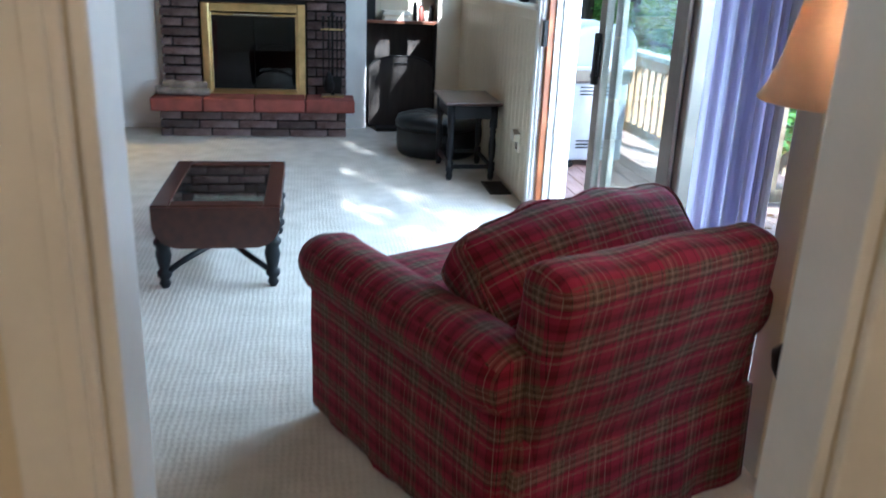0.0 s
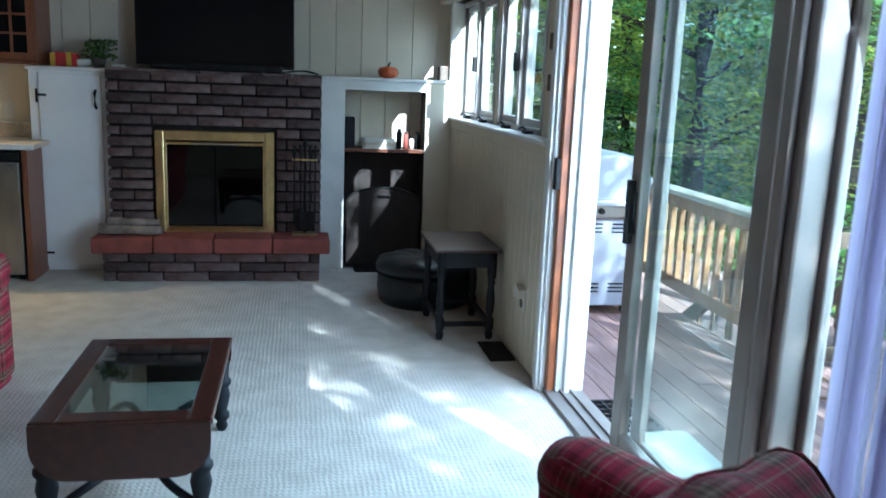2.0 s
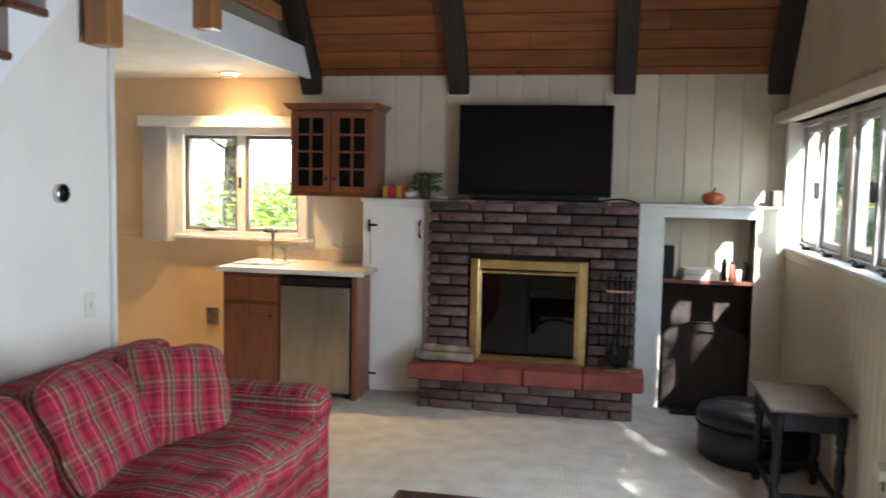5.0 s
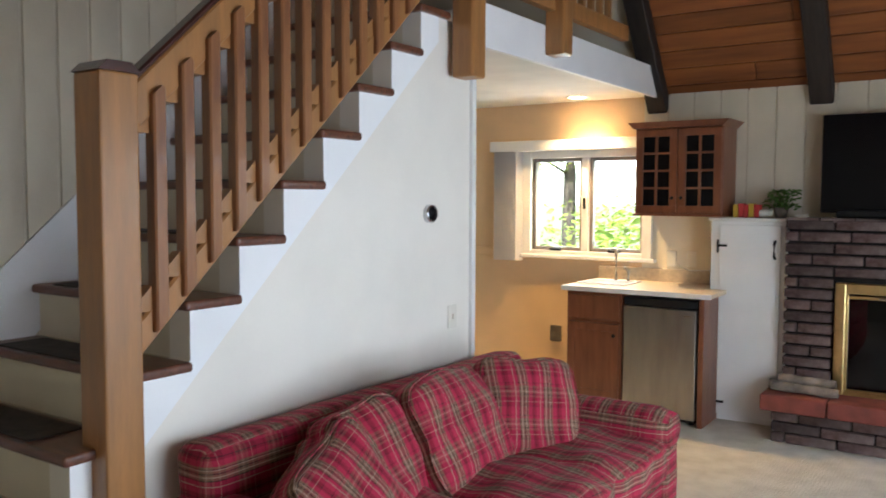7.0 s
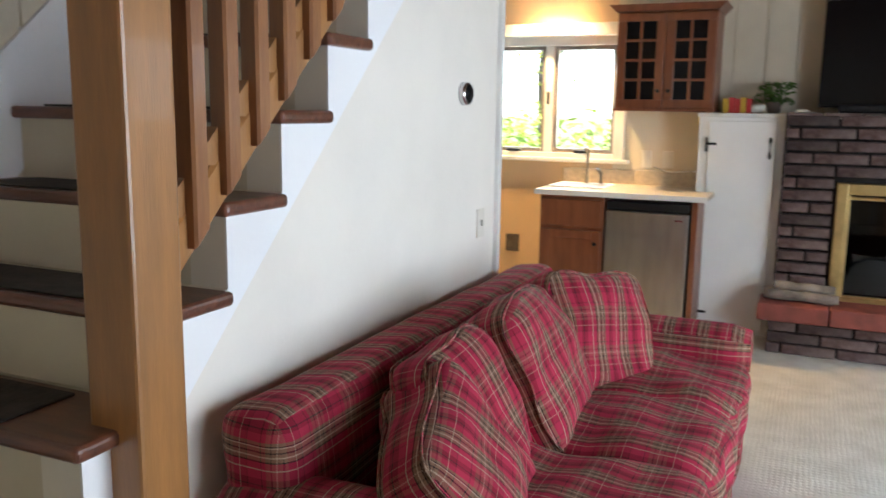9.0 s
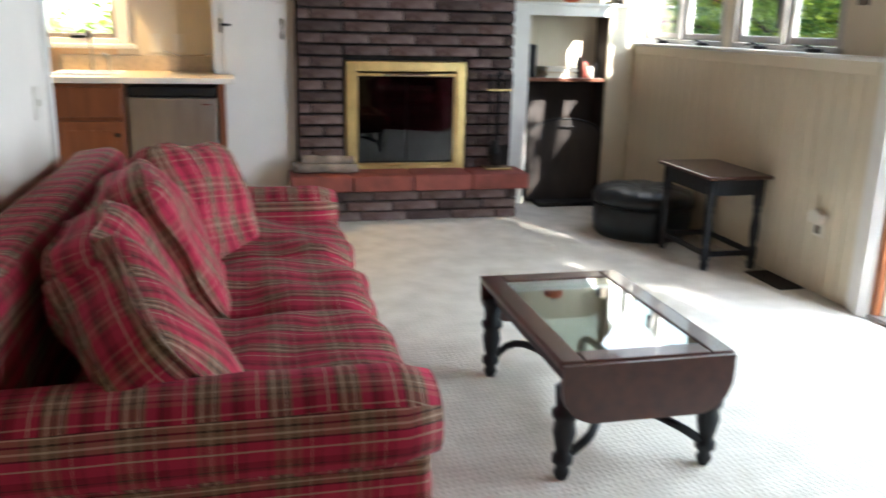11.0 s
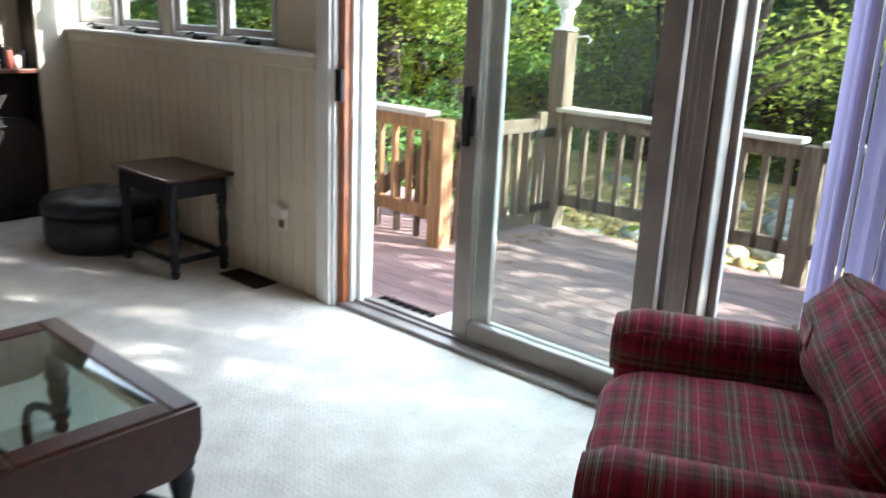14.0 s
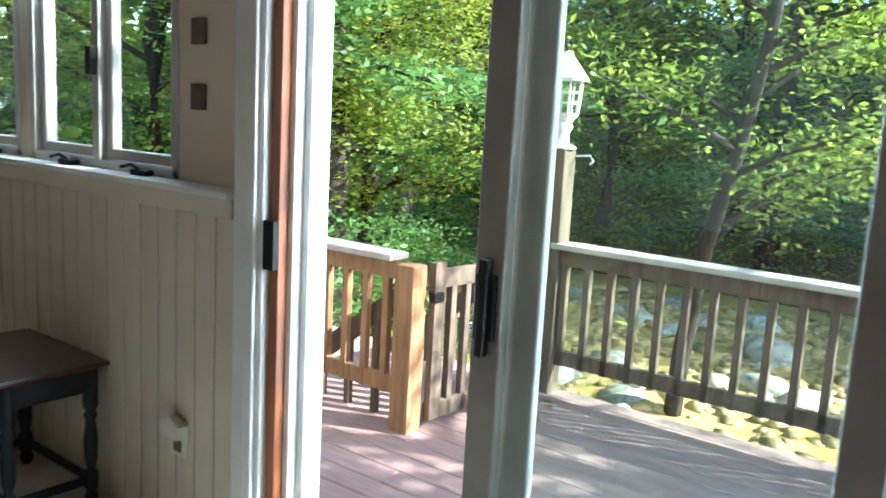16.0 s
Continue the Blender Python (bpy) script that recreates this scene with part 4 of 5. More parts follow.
# ---- kitchenette ----
ct = thing("sink_cabinet", "cherry wood base cabinet under the sink", "cabinet")
part("body", box(-1.77, -1.345, -0.23, BY - 0.003, 0.09, 0.88, 0.003), CHERRY, ct)
part("toe_kick", box(-1.76, -1.345, -0.17, BY - 0.01, 0, 0.09), BEAM, ct)
d = part("door", box(-1.755, -1.36, -0.25, -0.23, 0.12, 0.66, 0.004), CHERRY, ct)
for a, b, c, e in ((-1.755, -1.70, 0.12, 0.66), (-1.415, -1.36, 0.12, 0.66), (-1.70, -1.415, 0.605, 0.66), (-1.70, -1.415, 0.12, 0.175)):
    part("door_rail", box(a, b, -0.258, -0.25, c, e, 0.003), CHERRY, d)
part("knob", lathe([(0.006, 0), (0.006, 0.015), (0.014, 0.02), (0.008, 0.03)], 12, (0, 0, 0)), IRON, d, "dark knob", True).matrix_basis = pose(-1.39, -0.258, 0.58, 90, 0, 0)
part("drawer_front", box(-1.755, -1.36, -0.25, -0.23, 0.685, 0.86, 0.004), CHERRY, ct)
solid("cabinet_end_panel", box(-0.80, -0.765, -0.235, BY - 0.003, 0, 0.88, 0.003), CHERRY, "cherry wood end panel beside the fridge", "cabinet panel")
wt = thing("worktop", "pale laminate worktop with a white front edge", "worktop")
part("top", box(-1.80, -0.71, -0.27, BY - 0.003, 0.888, 0.92, 0.006), LAMINATE, wt)
part("edge", box(-1.803, -0.707, -0.278, -0.27, 0.885, 0.92, 0.003), TRIM, wt)
part("backsplash", box(-1.80, -0.85, BY - 0.025, BY - 0.003, 0.92, 1.02, 0.004), LAMINATE, wt)
fr = thing("mini_fridge", "small stainless steel fridge under the worktop", "fridge")
part("body", box(-1.335, -0.81, -0.19, BY - 0.06, 0.02, 0.86, 0.006), BLACK, fr)
part("door", box(-1.33, -0.815, -0.245, -0.195, 0.045, 0.80, 0.008, 3), STEEL, fr)
part("top_strip", box(-1.33, -0.815, -0.23, -0.195, 0.81, 0.86, 0.004), BLACK, fr)
part("badge", box(-0.90, -0.85, -0.247, -0.245, 0.755, 0.765), CHROME, fr)
for x in (-1.28, -0.86):
    part("foot", lathe([(0.02, 0), (0.02, 0.045)], 10, (x, -0.15, 0)), BLACK, fr)
sk = thing("sink", "white sink with a brushed steel faucet", "sink", (-1.58, 0.08, 0.921))
part("rim", prism([(-0.19, -0.17), (0.19, -0.17), (0.19, 0.19), (-0.19, 0.19)], 2, 0, 0.008), WHITE, sk)
part("bowl", box(-0.16, 0.16, -0.14, 0.10, 0.008, 0.010), STEEL, sk)
part("spout", tube([(0.0, 0.14, 0.008), (0.0, 0.14, 0.22), (0.0, 0.11, 0.25), (0.0, 0.06, 0.245)], 0.014), STEEL, sk, "", True)
part("lever", tube([(0.10, 0.14, 0.008), (0.10, 0.14, 0.08), (0.08, 0.11, 0.11)], 0.013), STEEL, sk, "", True)
solid("soap_dish", lathe([(0.03, 0), (0.045, 0.012), (0.03, 0.03), (0.035, 0.05)], 14, (-0.80, 0.2, 0.92)), IRON, "dark dish at the end of the worktop", "dish", smooth=True)
solid("plate_rack", tube([(-1.15, 0.38, 1.05), (-1.05, 0.33, 1.02), (-0.88, 0.33, 1.03), (-0.80, 0.38, 1.04)], 0.005), CHROME, "thin wire rail above the worktop", "rail")
for x, z in ((-1.25, 1.10), (-1.10, 1.10)):
    solid("wall_outlet", box(x, x + 0.075, BY - 0.007, BY, z - 0.06, z + 0.06, 0.003), PLUG, "cream outlet plate above the worktop", "outlet")
solid("wall_socket", box(-2.23, -2.13, BY - 0.02, BY, 0.37, 0.50, 0.005), STAIN, "brown outlet box low on the kitchen wall", "outlet")

wc = thing("wall_cabinet", "cherry wood wall cabinet with two glazed doors", "cabinet")
part("body", box(-1.38, -0.75, 0.08, BY - 0.003, 1.445, 2.06, 0.003), CHERRY, wc)
part("crown", prism([(-1.385, 2.06), (-0.745, 2.06), (-0.70, 2.105), (-1.43, 2.105)], 1, 0.03, BY - 0.003), CHERRY, wc)
part("base_moulding", box(-1.39, -0.74, 0.05, BY - 0.003, 1.43, 1.447, 0.004), CHERRY, wc)
for a, b, s in ((-1.375, -1.07, 1), (-1.06, -0.755, -1)):
    d = part("door", box(a, b, 0.06, 0.08, 1.455, 1.505, 0.003), CHERRY, wc)
    for p0, p1, q0, q1 in ((a, a + 0.055, 1.505, 2.0), (b - 0.055, b, 1.505, 2.0), (a, b, 2.0, 2.05)):
        part("door_rail", box(p0, p1, 0.06, 0.08, q0, q1, 0.003), CHERRY, d)
    part("glass", box(a + 0.055, b - 0.055, 0.072, 0.076, 1.505, 2.0), SCREEN, d, "dark cabinet glass")
    m_ = (a + b) / 2
    part("muntin", box(m_ - 0.009, m_ + 0.009, 0.062, 0.078, 1.505, 2.0, 0.002), CHERRY, d)
    for z in (1.63, 1.755, 1.88):
        part("muntin", box(a + 0.055, b - 0.055, 0.063, 0.077, z - 0.008, z + 0.008, 0.002), CHERRY, d)
    kx = b - 0.028 if s > 0 else a + 0.028
    part("knob", lathe([(0.005, 0), (0.005, 0.012), (0.013, 0.018), (0.007, 0.028)], 12), IRON, d, "", True).matrix_basis = pose(kx, 0.06, 1.56, 90, 0, 0)
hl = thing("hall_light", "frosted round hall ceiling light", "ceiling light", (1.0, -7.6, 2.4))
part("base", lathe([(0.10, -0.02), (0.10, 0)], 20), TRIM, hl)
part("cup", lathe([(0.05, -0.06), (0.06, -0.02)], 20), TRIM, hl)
dl = thing("downlight", "lit round recessed ceiling light in a white ring", "ceiling light", (-1.88, 0.12, 2.335))
GLOW = bpy.data.materials.new("lit_bulb")
GLOW.use_nodes = True
GLOW.node_tree.nodes["Principled BSDF"].inputs["Emission Color"].default_value = (1, 0.8, 0.5, 1)
GLOW.node_tree.nodes["Principled BSDF"].inputs["Emission Strength"].default_value = 6
part("ring", lathe([(0.075, -0.001), (0.09, -0.004), (0.09, -0.008), (0.07, -0.008)], 28), TRIM, dl, "", True)
part("bulb", lathe([(0.06, -0.002), (0.06, -0.0095)], 24), GLOW, dl, "glowing bulb")

# ---- living room furniture ----
def scroll_arm(parent, x, y0, y1, h, r, m, out):
    """A rolled sofa arm along y: an upright body and a full roll on top; out is the side that it rolls to."""
    ym, ln = (y0 + y1) / 2, y1 - y0
    part("arm_body", roundbar(r * 1.75, h - r, ln - 0.02, pose(x, ym, 0.02), 8, 0.03, 0.006, x), m, parent, "", True)
    bm = bmesh.new()
    n, rows = 20, 14
    rings = []
    for j in range(rows + 1):
        u = j / rows
        end = min(u, 1 - u) * ln
        k = 1 if end > 0.05 else 0.80 + 0.20 * math.sqrt(max(0.0, 1 - (1 - end / 0.05) ** 2))
        ring = []
        for i in range(n):
            a = 6.28319 * i / n
            c = Vector((x + out * 0.025 + r * 1.12 * k * math.cos(a), y0 + ln * u, h - r * 0.95 + r * k * math.sin(a)))
            ring.append(bm.verts.new(c + 0.006 * noise.noise_vector(c * 7)))
        rings.append(ring)
    for p, q in zip(rings, rings[1:]):
        for i in range(n):
            bm.faces.new((p[i], p[(i + 1) % n], q[(i + 1) % n], q[i]))
    bm.faces.new(rings[0])
    bm.faces.new(rings[-1])
    part("arm_roll", bm, m, parent, "", True)


def skirt(parent, x0, x1, y0, y1, h, m):
    """A cloth skirt hanging to the floor round a seat, with soft folds."""
    bm = bmesh.new()
    pts = []
    for (ax, ay), (bx, by) in (((x0, y0), (x1, y0)), ((x1, y0), (x1, y1)), ((x1, y1), (x0, y1)), ((x0, y1), (x0, y0))):
        k = max(6, int(math.hypot(bx - ax, by - ay) / 0.05))
        pts += [(ax + (bx - ax) * i / k, ay + (by - ay) * i / k) for i in range(k)]
    cx, cy = (x0 + x1) / 2, (y0 + y1) / 2
    rows = []
    for z in (0.004, h * 0.5, h):
        f = (1 - z / h)
        row = []
        for i, (px, py) in enumerate(pts):
            w = 0.012 * f * math.sin(i * 1.3) + 0.014 * f
            d = Vector((px - cx, py - cy)).normalized() * w
            row.append(bm.verts.new((px + d.x, py + d.y, z)))
        rows.append(row)
    n = len(pts)
    for a, b in zip(rows, rows[1:]):
        for i in range(n):
            bm.faces.new((a[i], a[(i + 1) % n], b[(i + 1) % n], b[i]))
    bm.faces.new(rows[-1])
    part("skirt", bm, m, parent, "", True)


# sofa, its back to the stair wall; local y runs along it, front towards +x
so = thing("sofa", "red tartan slipcovered sofa with loose cushions against the stair wall", "sofa", (-0.79, -3.10, 0))
skirt(so, -0.42, 0.46, -0.98, 0.98, 0.30, PLAID)
part("seat_base", roundbar(0.86, 0.14, 1.92, pose(0.02, 0, 0.20), 8, 0.03), PLAID, so, "", True)
bm = roundbar(0.20, 0.50, 2.02, pose(-0.375, 0, 0.28, 0, -5, 0), 12, 0.06, 0.012, 3)
part("backrest", bm, PLAID, so, "", True)
scroll_arm(so, 0.0, -0.49, 0.49, 0.62, 0.10, PLAID, 1)
for o in [c for c in so.children if c.name.startswith("arm")]:
    rot = Matrix.Rotation(radians(-90), 4, "Z")
    o.data.transform(rot)
    o.matrix_basis = pose(0.0, -0.93, 0)
    o2 = new(o.name.split(".")[0], o.data)
    o2.parent = so
    o2.matrix_basis = pose(0.0, 0.92, 0)
for i, y in enumerate((-0.55, 0.0, 0.55)):
    part("seat_cushion", cushion(0.76, 0.61, 0.23, 0.40, 8, 14, 0.022, i * 3.1, pose(0.12, y, 0.415)), PLAID, so, "", True)
for i, (y, yaw, tilt, sx, lean, dx) in enumerate([(-0.70, 20, 54, 0.46, 14, 0.06), (-0.02, 4, 62, 0.56, 0, 0.0), (0.47, -34, 70, 0.46, -6, 0.07)]):
    m_ = pose(-0.10 + dx, y, (0.555, 0.64, 0.625)[i], 0, 0, yaw) @ pose(0, 0, 0, lean, 0, 0) @ pose(0, 0, 0, 0, tilt, 0)
    welted("sofa_cushion", 0.45, sx, 0.23, "plump red tartan cushion leaning on the sofa back", PLAID, so.matrix_basis @ m_, 7 + i * 2.3, group="sofa cushions")
welted("sofa_pillow", 0.44, 0.46, 0.17, "red tartan pillow slumped behind another cushion", PLAID, so.matrix_basis @ pose(-0.12, -0.45, 0.625, 0, 0, 10) @ pose(0, 0, 0, 8, 58, 0), 31, 0.45, 5.0, "sofa cushions")

# armchair, turned a little towards the room; front is +y
ac = thing("armchair", "red tartan slipcovered armchair with rolled arms, its cloth coloured darker for shade", "armchair", (1.43, -4.79, 0), 26)
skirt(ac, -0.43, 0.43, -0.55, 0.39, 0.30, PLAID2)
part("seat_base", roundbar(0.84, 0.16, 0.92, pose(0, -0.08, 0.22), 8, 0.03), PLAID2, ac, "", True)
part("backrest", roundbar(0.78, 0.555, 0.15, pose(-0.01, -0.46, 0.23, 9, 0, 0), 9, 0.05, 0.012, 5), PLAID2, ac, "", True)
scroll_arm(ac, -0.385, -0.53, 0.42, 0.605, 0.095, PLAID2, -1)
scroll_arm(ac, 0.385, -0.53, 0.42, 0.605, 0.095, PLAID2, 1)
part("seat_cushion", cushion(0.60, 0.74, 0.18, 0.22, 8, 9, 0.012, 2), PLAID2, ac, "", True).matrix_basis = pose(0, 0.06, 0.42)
welted("chair_cushion", 0.80, 0.38, 0.27, "plump red tartan back cushion in the armchair, coloured darker for shade", PLAID2, ac.matrix_basis @ pose(0.06, -0.23, 0.60, 44, -4, 2), 17, 0.38, 7.0)

# coffee table
TX0, TX1, TY0, TY1, TZ = 0.176, 0.715, -3.55, -2.725, 0.378
cf = thing("coffee_table", "mahogany drop-leaf coffee table with a glass top and black turned legs", "coffee table")
for a, b, c, e in ((TX0, TX0 + 0.075, TY0, TY1), (TX1 - 0.075, TX1, TY0, TY1), (TX0 + 0.075, TX1 - 0.075, TY0, TY0 + 0.08), (TX0 + 0.075, TX1 - 0.075, TY1 - 0.08, TY1)):
    part("top_frame", box(a, b, c, e, TZ - 0.025, TZ, 0.007, 2), MAHOG, cf)
o = part("glass_top", box(TX0 + 0.07, TX1 - 0.07, TY0 + 0.075, TY1 - 0.075, TZ - 0.010, TZ - 0.004), TOPGLASS, cf, "bevelled clear glass top")
o.visible_shadow = False
for a, b, c, e in ((TX0 + 0.04, TX0 + 0.06, TY0 + 0.05, TY1 - 0.05), (TX1 - 0.06, TX1 - 0.04, TY0 + 0.05, TY1 - 0.05), (TX0 + 0.06, TX1 - 0.06, TY0 + 0.05, TY0 + 0.07), (TX0 + 0.06, TX1 - 0.06, TY1 - 0.07, TY1 - 0.05)):
    part("apron", box(a, b, c, e, TZ - 0.09, TZ - 0.025, 0.003), BLACKPAINT, cf)
for y in (TY0 - 0.012, TY1 + 0.0):
    r, x0, x1 = 0.11, TX0 + 0.005, TX1 - 0.005
    zt, zb = TZ - 0.006, TZ - 0.185
    pl_ = [(x0, zt), (x0, zb + r)] + [(x0 + r - r * math.cos(a * math.pi / 16), zb + r - r * math.sin(a * math.pi / 16)) for a in range(1, 9)] + [(x1 - r + r * math.sin(a * math.pi / 16), zb + r - r * math.cos(a * math.pi / 16)) for a in range(0, 8)] + [(x1, zb + r), (x1, zt)]
    part("drop_leaf", prism(pl_, 1, y - 0.004, y + 0.014), MAHOG, cf, "rounded hanging leaf")
legprof = [(0.012, 0), (0.019, 0.02), (0.014, 0.04), (0.024, 0.055), (0.024, 0.075), (0.016, 0.085), (0.021, 0.11), (0.027, 0.15), (0.022, 0.185), (0.03, 0.2), (0.03, 0.215), (0.022, 0.225), (0.026, 0.29)]
leg = finish(lathe([(r * 1.3, z) for r, z in legprof], 14), "leg", BLACKPAINT, True)
for x in (TX0 + 0.038, TX1 - 0.042):
    for y in (TY0 + 0.035, TY1 - 0.05):
        o = new("leg", leg)
        o.parent = cf
        o.location = (x, y, 0)
cx, cy = (TX0 + TX1) / 2, (TY0 + TY1) / 2
for y, s in ((TY0 + 0.04, 1), (TY1 - 0.05, -1)):
    for sx in (-1, 1):
        pts = [Vector((cx + sx * 0.225, y, 0.065)).lerp(Vector((cx, cy - s * 0.0, 0.10)), k / 8) + Vector((0, -s * 0.14 * math.sin(k / 8 * math.pi) * (1 if k < 8 else 0), 0.05 * math.sin(k / 8 * math.pi))) for k in range(9)]
        part("stretcher", tube(pts, 0.014, 8), BLACKPAINT, cf, "", True)

# small side table
sd = thing("side_table", "small black turned-leg side table with a dark mahogany top", "side table")
X0, X1, Y0, Y1, Z1 = 1.715, 2.10, -1.68, -1.10, 0.525
part("tabletop", box(X0, X1, Y0, Y1, Z1 - 0.02, Z1, 0.007, 2), MAHOG, sd)
for a, b, c, e in ((X0 + 0.04, X1 - 0.04, Y0 + 0.035, Y0 + 0.055), (X0 + 0.04, X1 - 0.04, Y1 - 0.055, Y1 - 0.035), (X0 + 0.035, X0 + 0.055, Y0 + 0.055, Y1 - 0.055), (X1 - 0.055, X1 - 0.035, Y0 + 0.055, Y1 - 0.055)):
    part("apron", box(a, b, c, e, Z1 - 0.11, Z1 - 0.02, 0.003), BLACKPAINT, sd)
lp = [(0.014, 0), (0.02, 0.03), (0.014, 0.05), (0.021, 0.06), (0.021, 0.12), (0.012, 0.13), (0.019, 0.17), (0.021, 0.24), (0.014, 0.31), (0.02, 0.33), (0.014, 0.345), (0.022, 0.36), (0.022, 0.50)]
leg2 = finish(lathe([(r * 1.2, z) for r, z in lp], 14), "leg", BLACKPAINT, True)
for x in (X0 + 0.05, X1 - 0.05):
    for y in (Y0 + 0.05, Y1 - 0.05):
        o = new("leg", leg2)
        o.parent = sd
        o.location = (x, y, 0)
for a, b, c, e in ((X0 + 0.05, X1 - 0.05, Y0 + 0.04, Y0 + 0.06), (X0 + 0.05, X1 - 0.05, Y1 - 0.06, Y1 - 0.04), (X0 + 0.04, X0 + 0.06, Y0 + 0.06, Y1 - 0.06), (X1 - 0.06, X1 - 0.04, Y0 + 0.06, Y1 - 0.06)):
    part("stretcher", box(a, b, c, e, 0.075, 0.105, 0.004), BLACKPAINT, sd)

# round leather ottoman
ot = thing("ottoman", "round tufted blue-black leather ottoman", "ottoman", (1.80, -0.78, 0))
ot.scale = (0.97, 0.97, 0.88)
part("drum", lathe([(0.29, 0.0), (0.31, 0.03), (0.318, 0.12), (0.312, 0.21), (0.30, 0.225)], 40), LEATHER, ot, "", True)
bm = lathe([(0.30, 0.225), (0.322, 0.24), (0.328, 0.275), (0.31, 0.32), (0.24, 0.345), (0.16, 0.352), (0.08, 0.345), (0.03, 0.33), (0.008, 0.326)], 48)
for v in bm.verts:
    a, r = math.atan2(v.co.y, v.co.x), math.hypot(v.co.x, v.co.y)
    if v.co.z > 0.28:
        v.co.z -= 0.010 * (0.5 + 0.5 * math.cos(8 * a)) ** 6 * min(1, r / 0.1)
part("lid", bm, LEATHER, ot, "", True)
ring_pts = [(0.322 * math.cos(i * 6.28319 / 40), 0.322 * math.sin(i * 6.28319 / 40), 0.228) for i in range(41)]
part("piping", tube(ring_pts, 0.007, 6), BLACK, ot, "", True)
part("button", lathe([(0.02, 0.326), (0.015, 0.336), (0.004, 0.339)], 12), LEATHER, ot, "", True)

# floor vent, outlet with a plug
fv = thing("floor_vent", "dark metal floor register by the panelled wall", "vent")
part("plate", box(1.97, 2.11, -2.02, -1.70, 0, 0.008, 0.003), IRON, fv)
for i in range(8):
    part("slat", box(1.985, 2.095, -2.0 + i * 0.037, -1.985 + i * 0.037, 0.008, 0.012), BEAM, fv)
ou = thing("outlet", "ivory wall outlet with a plug-in night light", "outlet")
part("plate", box(WX - 0.022, WX - 0.010, -2.10, -2.02, 0.29, 0.41, 0.003), PLUG, ou)
part("plug_in", prism([(-2.10, 0.36), (-2.02, 0.36), (-2.01, 0.405), (-2.06, 0.43), (-2.11, 0.405)], 0, WX - 0.055, WX - 0.022), PLUG, ou)
part("socket", box(WX - 0.026, WX - 0.021, -2.08, -2.04, 0.305, 0.345, 0.002), STAIN, ou)

# floor lamp
fl = thing("floor_lamp", "black turned floor lamp with a cream bell shade", "floor lamp", (1.76, -5.69, 0))
part("base", lathe([(0.14, 0), (0.15, 0.015), (0.12, 0.035), (0.04, 0.05), (0.03, 0.08)], 28), IRON, fl, "", True)
part("pole", lathe([(r * 0.78, z) for r, z in [(0.028, 0.08), (0.024, 0.25), (0.036, 0.30), (0.025, 0.33), (0.034, 0.45), (0.027, 0.62), (0.055, 0.66), (0.06, 0.69), (0.025, 0.72), (0.04, 0.76), (0.032, 0.90), (0.024, 1.06), (0.035, 1.07), (0.03, 1.09), (0.012, 1.10), (0.012, 1.2)]], 20), IRON, fl, "", True)
bm = lathe([(0.15, 1.175), (0.136, 1.20), (0.118, 1.25), (0.100, 1.33), (0.086, 1.41), (0.08, 1.48)], 32)
bmesh.ops.delete(bm, geom=[f for f in bm.faces if len(f.verts) > 4], context="FACES")
bmesh.ops.solidify(bm, geom=bm.faces[:], thickness=0.003)
part("shade", bm, SHADE, fl, "", True)
part("green_knob", lathe([(0.02, 1.10), (0.03, 1.115), (0.01, 1.13)], 12), mat("green_glaze", (0.10, 0.30, 0.05), 0.3), fl, "green collar")

# ---- deck ----
DZ = -0.17
dk = thing("deck", "red-brown painted board deck outside the sliding door", "deck", kind="structure")
part("joists", box(2.30, 4.86, -8.0, 2.6, DZ - 0.24, DZ - 0.032), GREYWOOD, dk)


def rail_run(name, label, a, b, m, n, cap=True, zt=0.70, zb=0.05):
    """A stretch of deck rail from a to b: cap, top and bottom rails and n balusters."""
    r = thing(name, label, "railing", group="deck railing")
    a, b = Vector((*a, 0)), Vector((*b, 0))
    up = Vector((0, 0, 1))
    if cap:
        part("cap", beam_between(a + up * (zt + 0.015), b + up * (zt + 0.015), 0.15, 0.035, None, 0.005), RAILCAP, r)
    part("top_rail", beam_between(a + up * (zt - 0.05), b + up * (zt - 0.05), 0.04, 0.095, None, 0.004), m, r)
    part("bottom_rail", beam_between(a + up * zb, b + up * zb, 0.04, 0.09, None, 0.004), m, r)
    me = finish(box(-0.02, 0.02, -0.02, 0.02, zb - 0.05, zt - 0.08, 0.003, 1), "baluster", m)
    ang = math.atan2(b.y - a.y, b.x - a.x)
    for i in range(n):
        p = a.lerp(b, (i + 0.5) / n)
        o = new("baluster", me)
        o.parent = r
        o.matrix_basis = pose(p.x, p.y, 0, 0, 0, math.degrees(ang))
    return r


rail_run("deck_railing", "fresh cedar deck railing with a pale cap", (3.70, 2.5), (3.70, -1.60), CEDAR, 29)
rail_run("deck_railing", "weathered grey deck railing along the creek side", (4.80, -1.86), (4.80, -3.62), GREYWOOD, 12)
rail_run("deck_railing", "weathered grey deck railing along the creek side", (4.80, -3.74), (4.80, -5.5), GREYWOOD, 12)
rail_run("deck_railing", "weathered grey deck railing along the creek side", (4.80, -5.62), (4.80, -7.9), GREYWOOD, 16)
rail_run("deck_railing", "weathered grey deck railing at the deck's end", (2.35, -7.95), (4.80, -7.95), GREYWOOD, 16)
rail_run("deck_railing", "cedar deck railing at the deck's far end", (2.35, 2.55), (3.70, 2.55), CEDAR, 9)
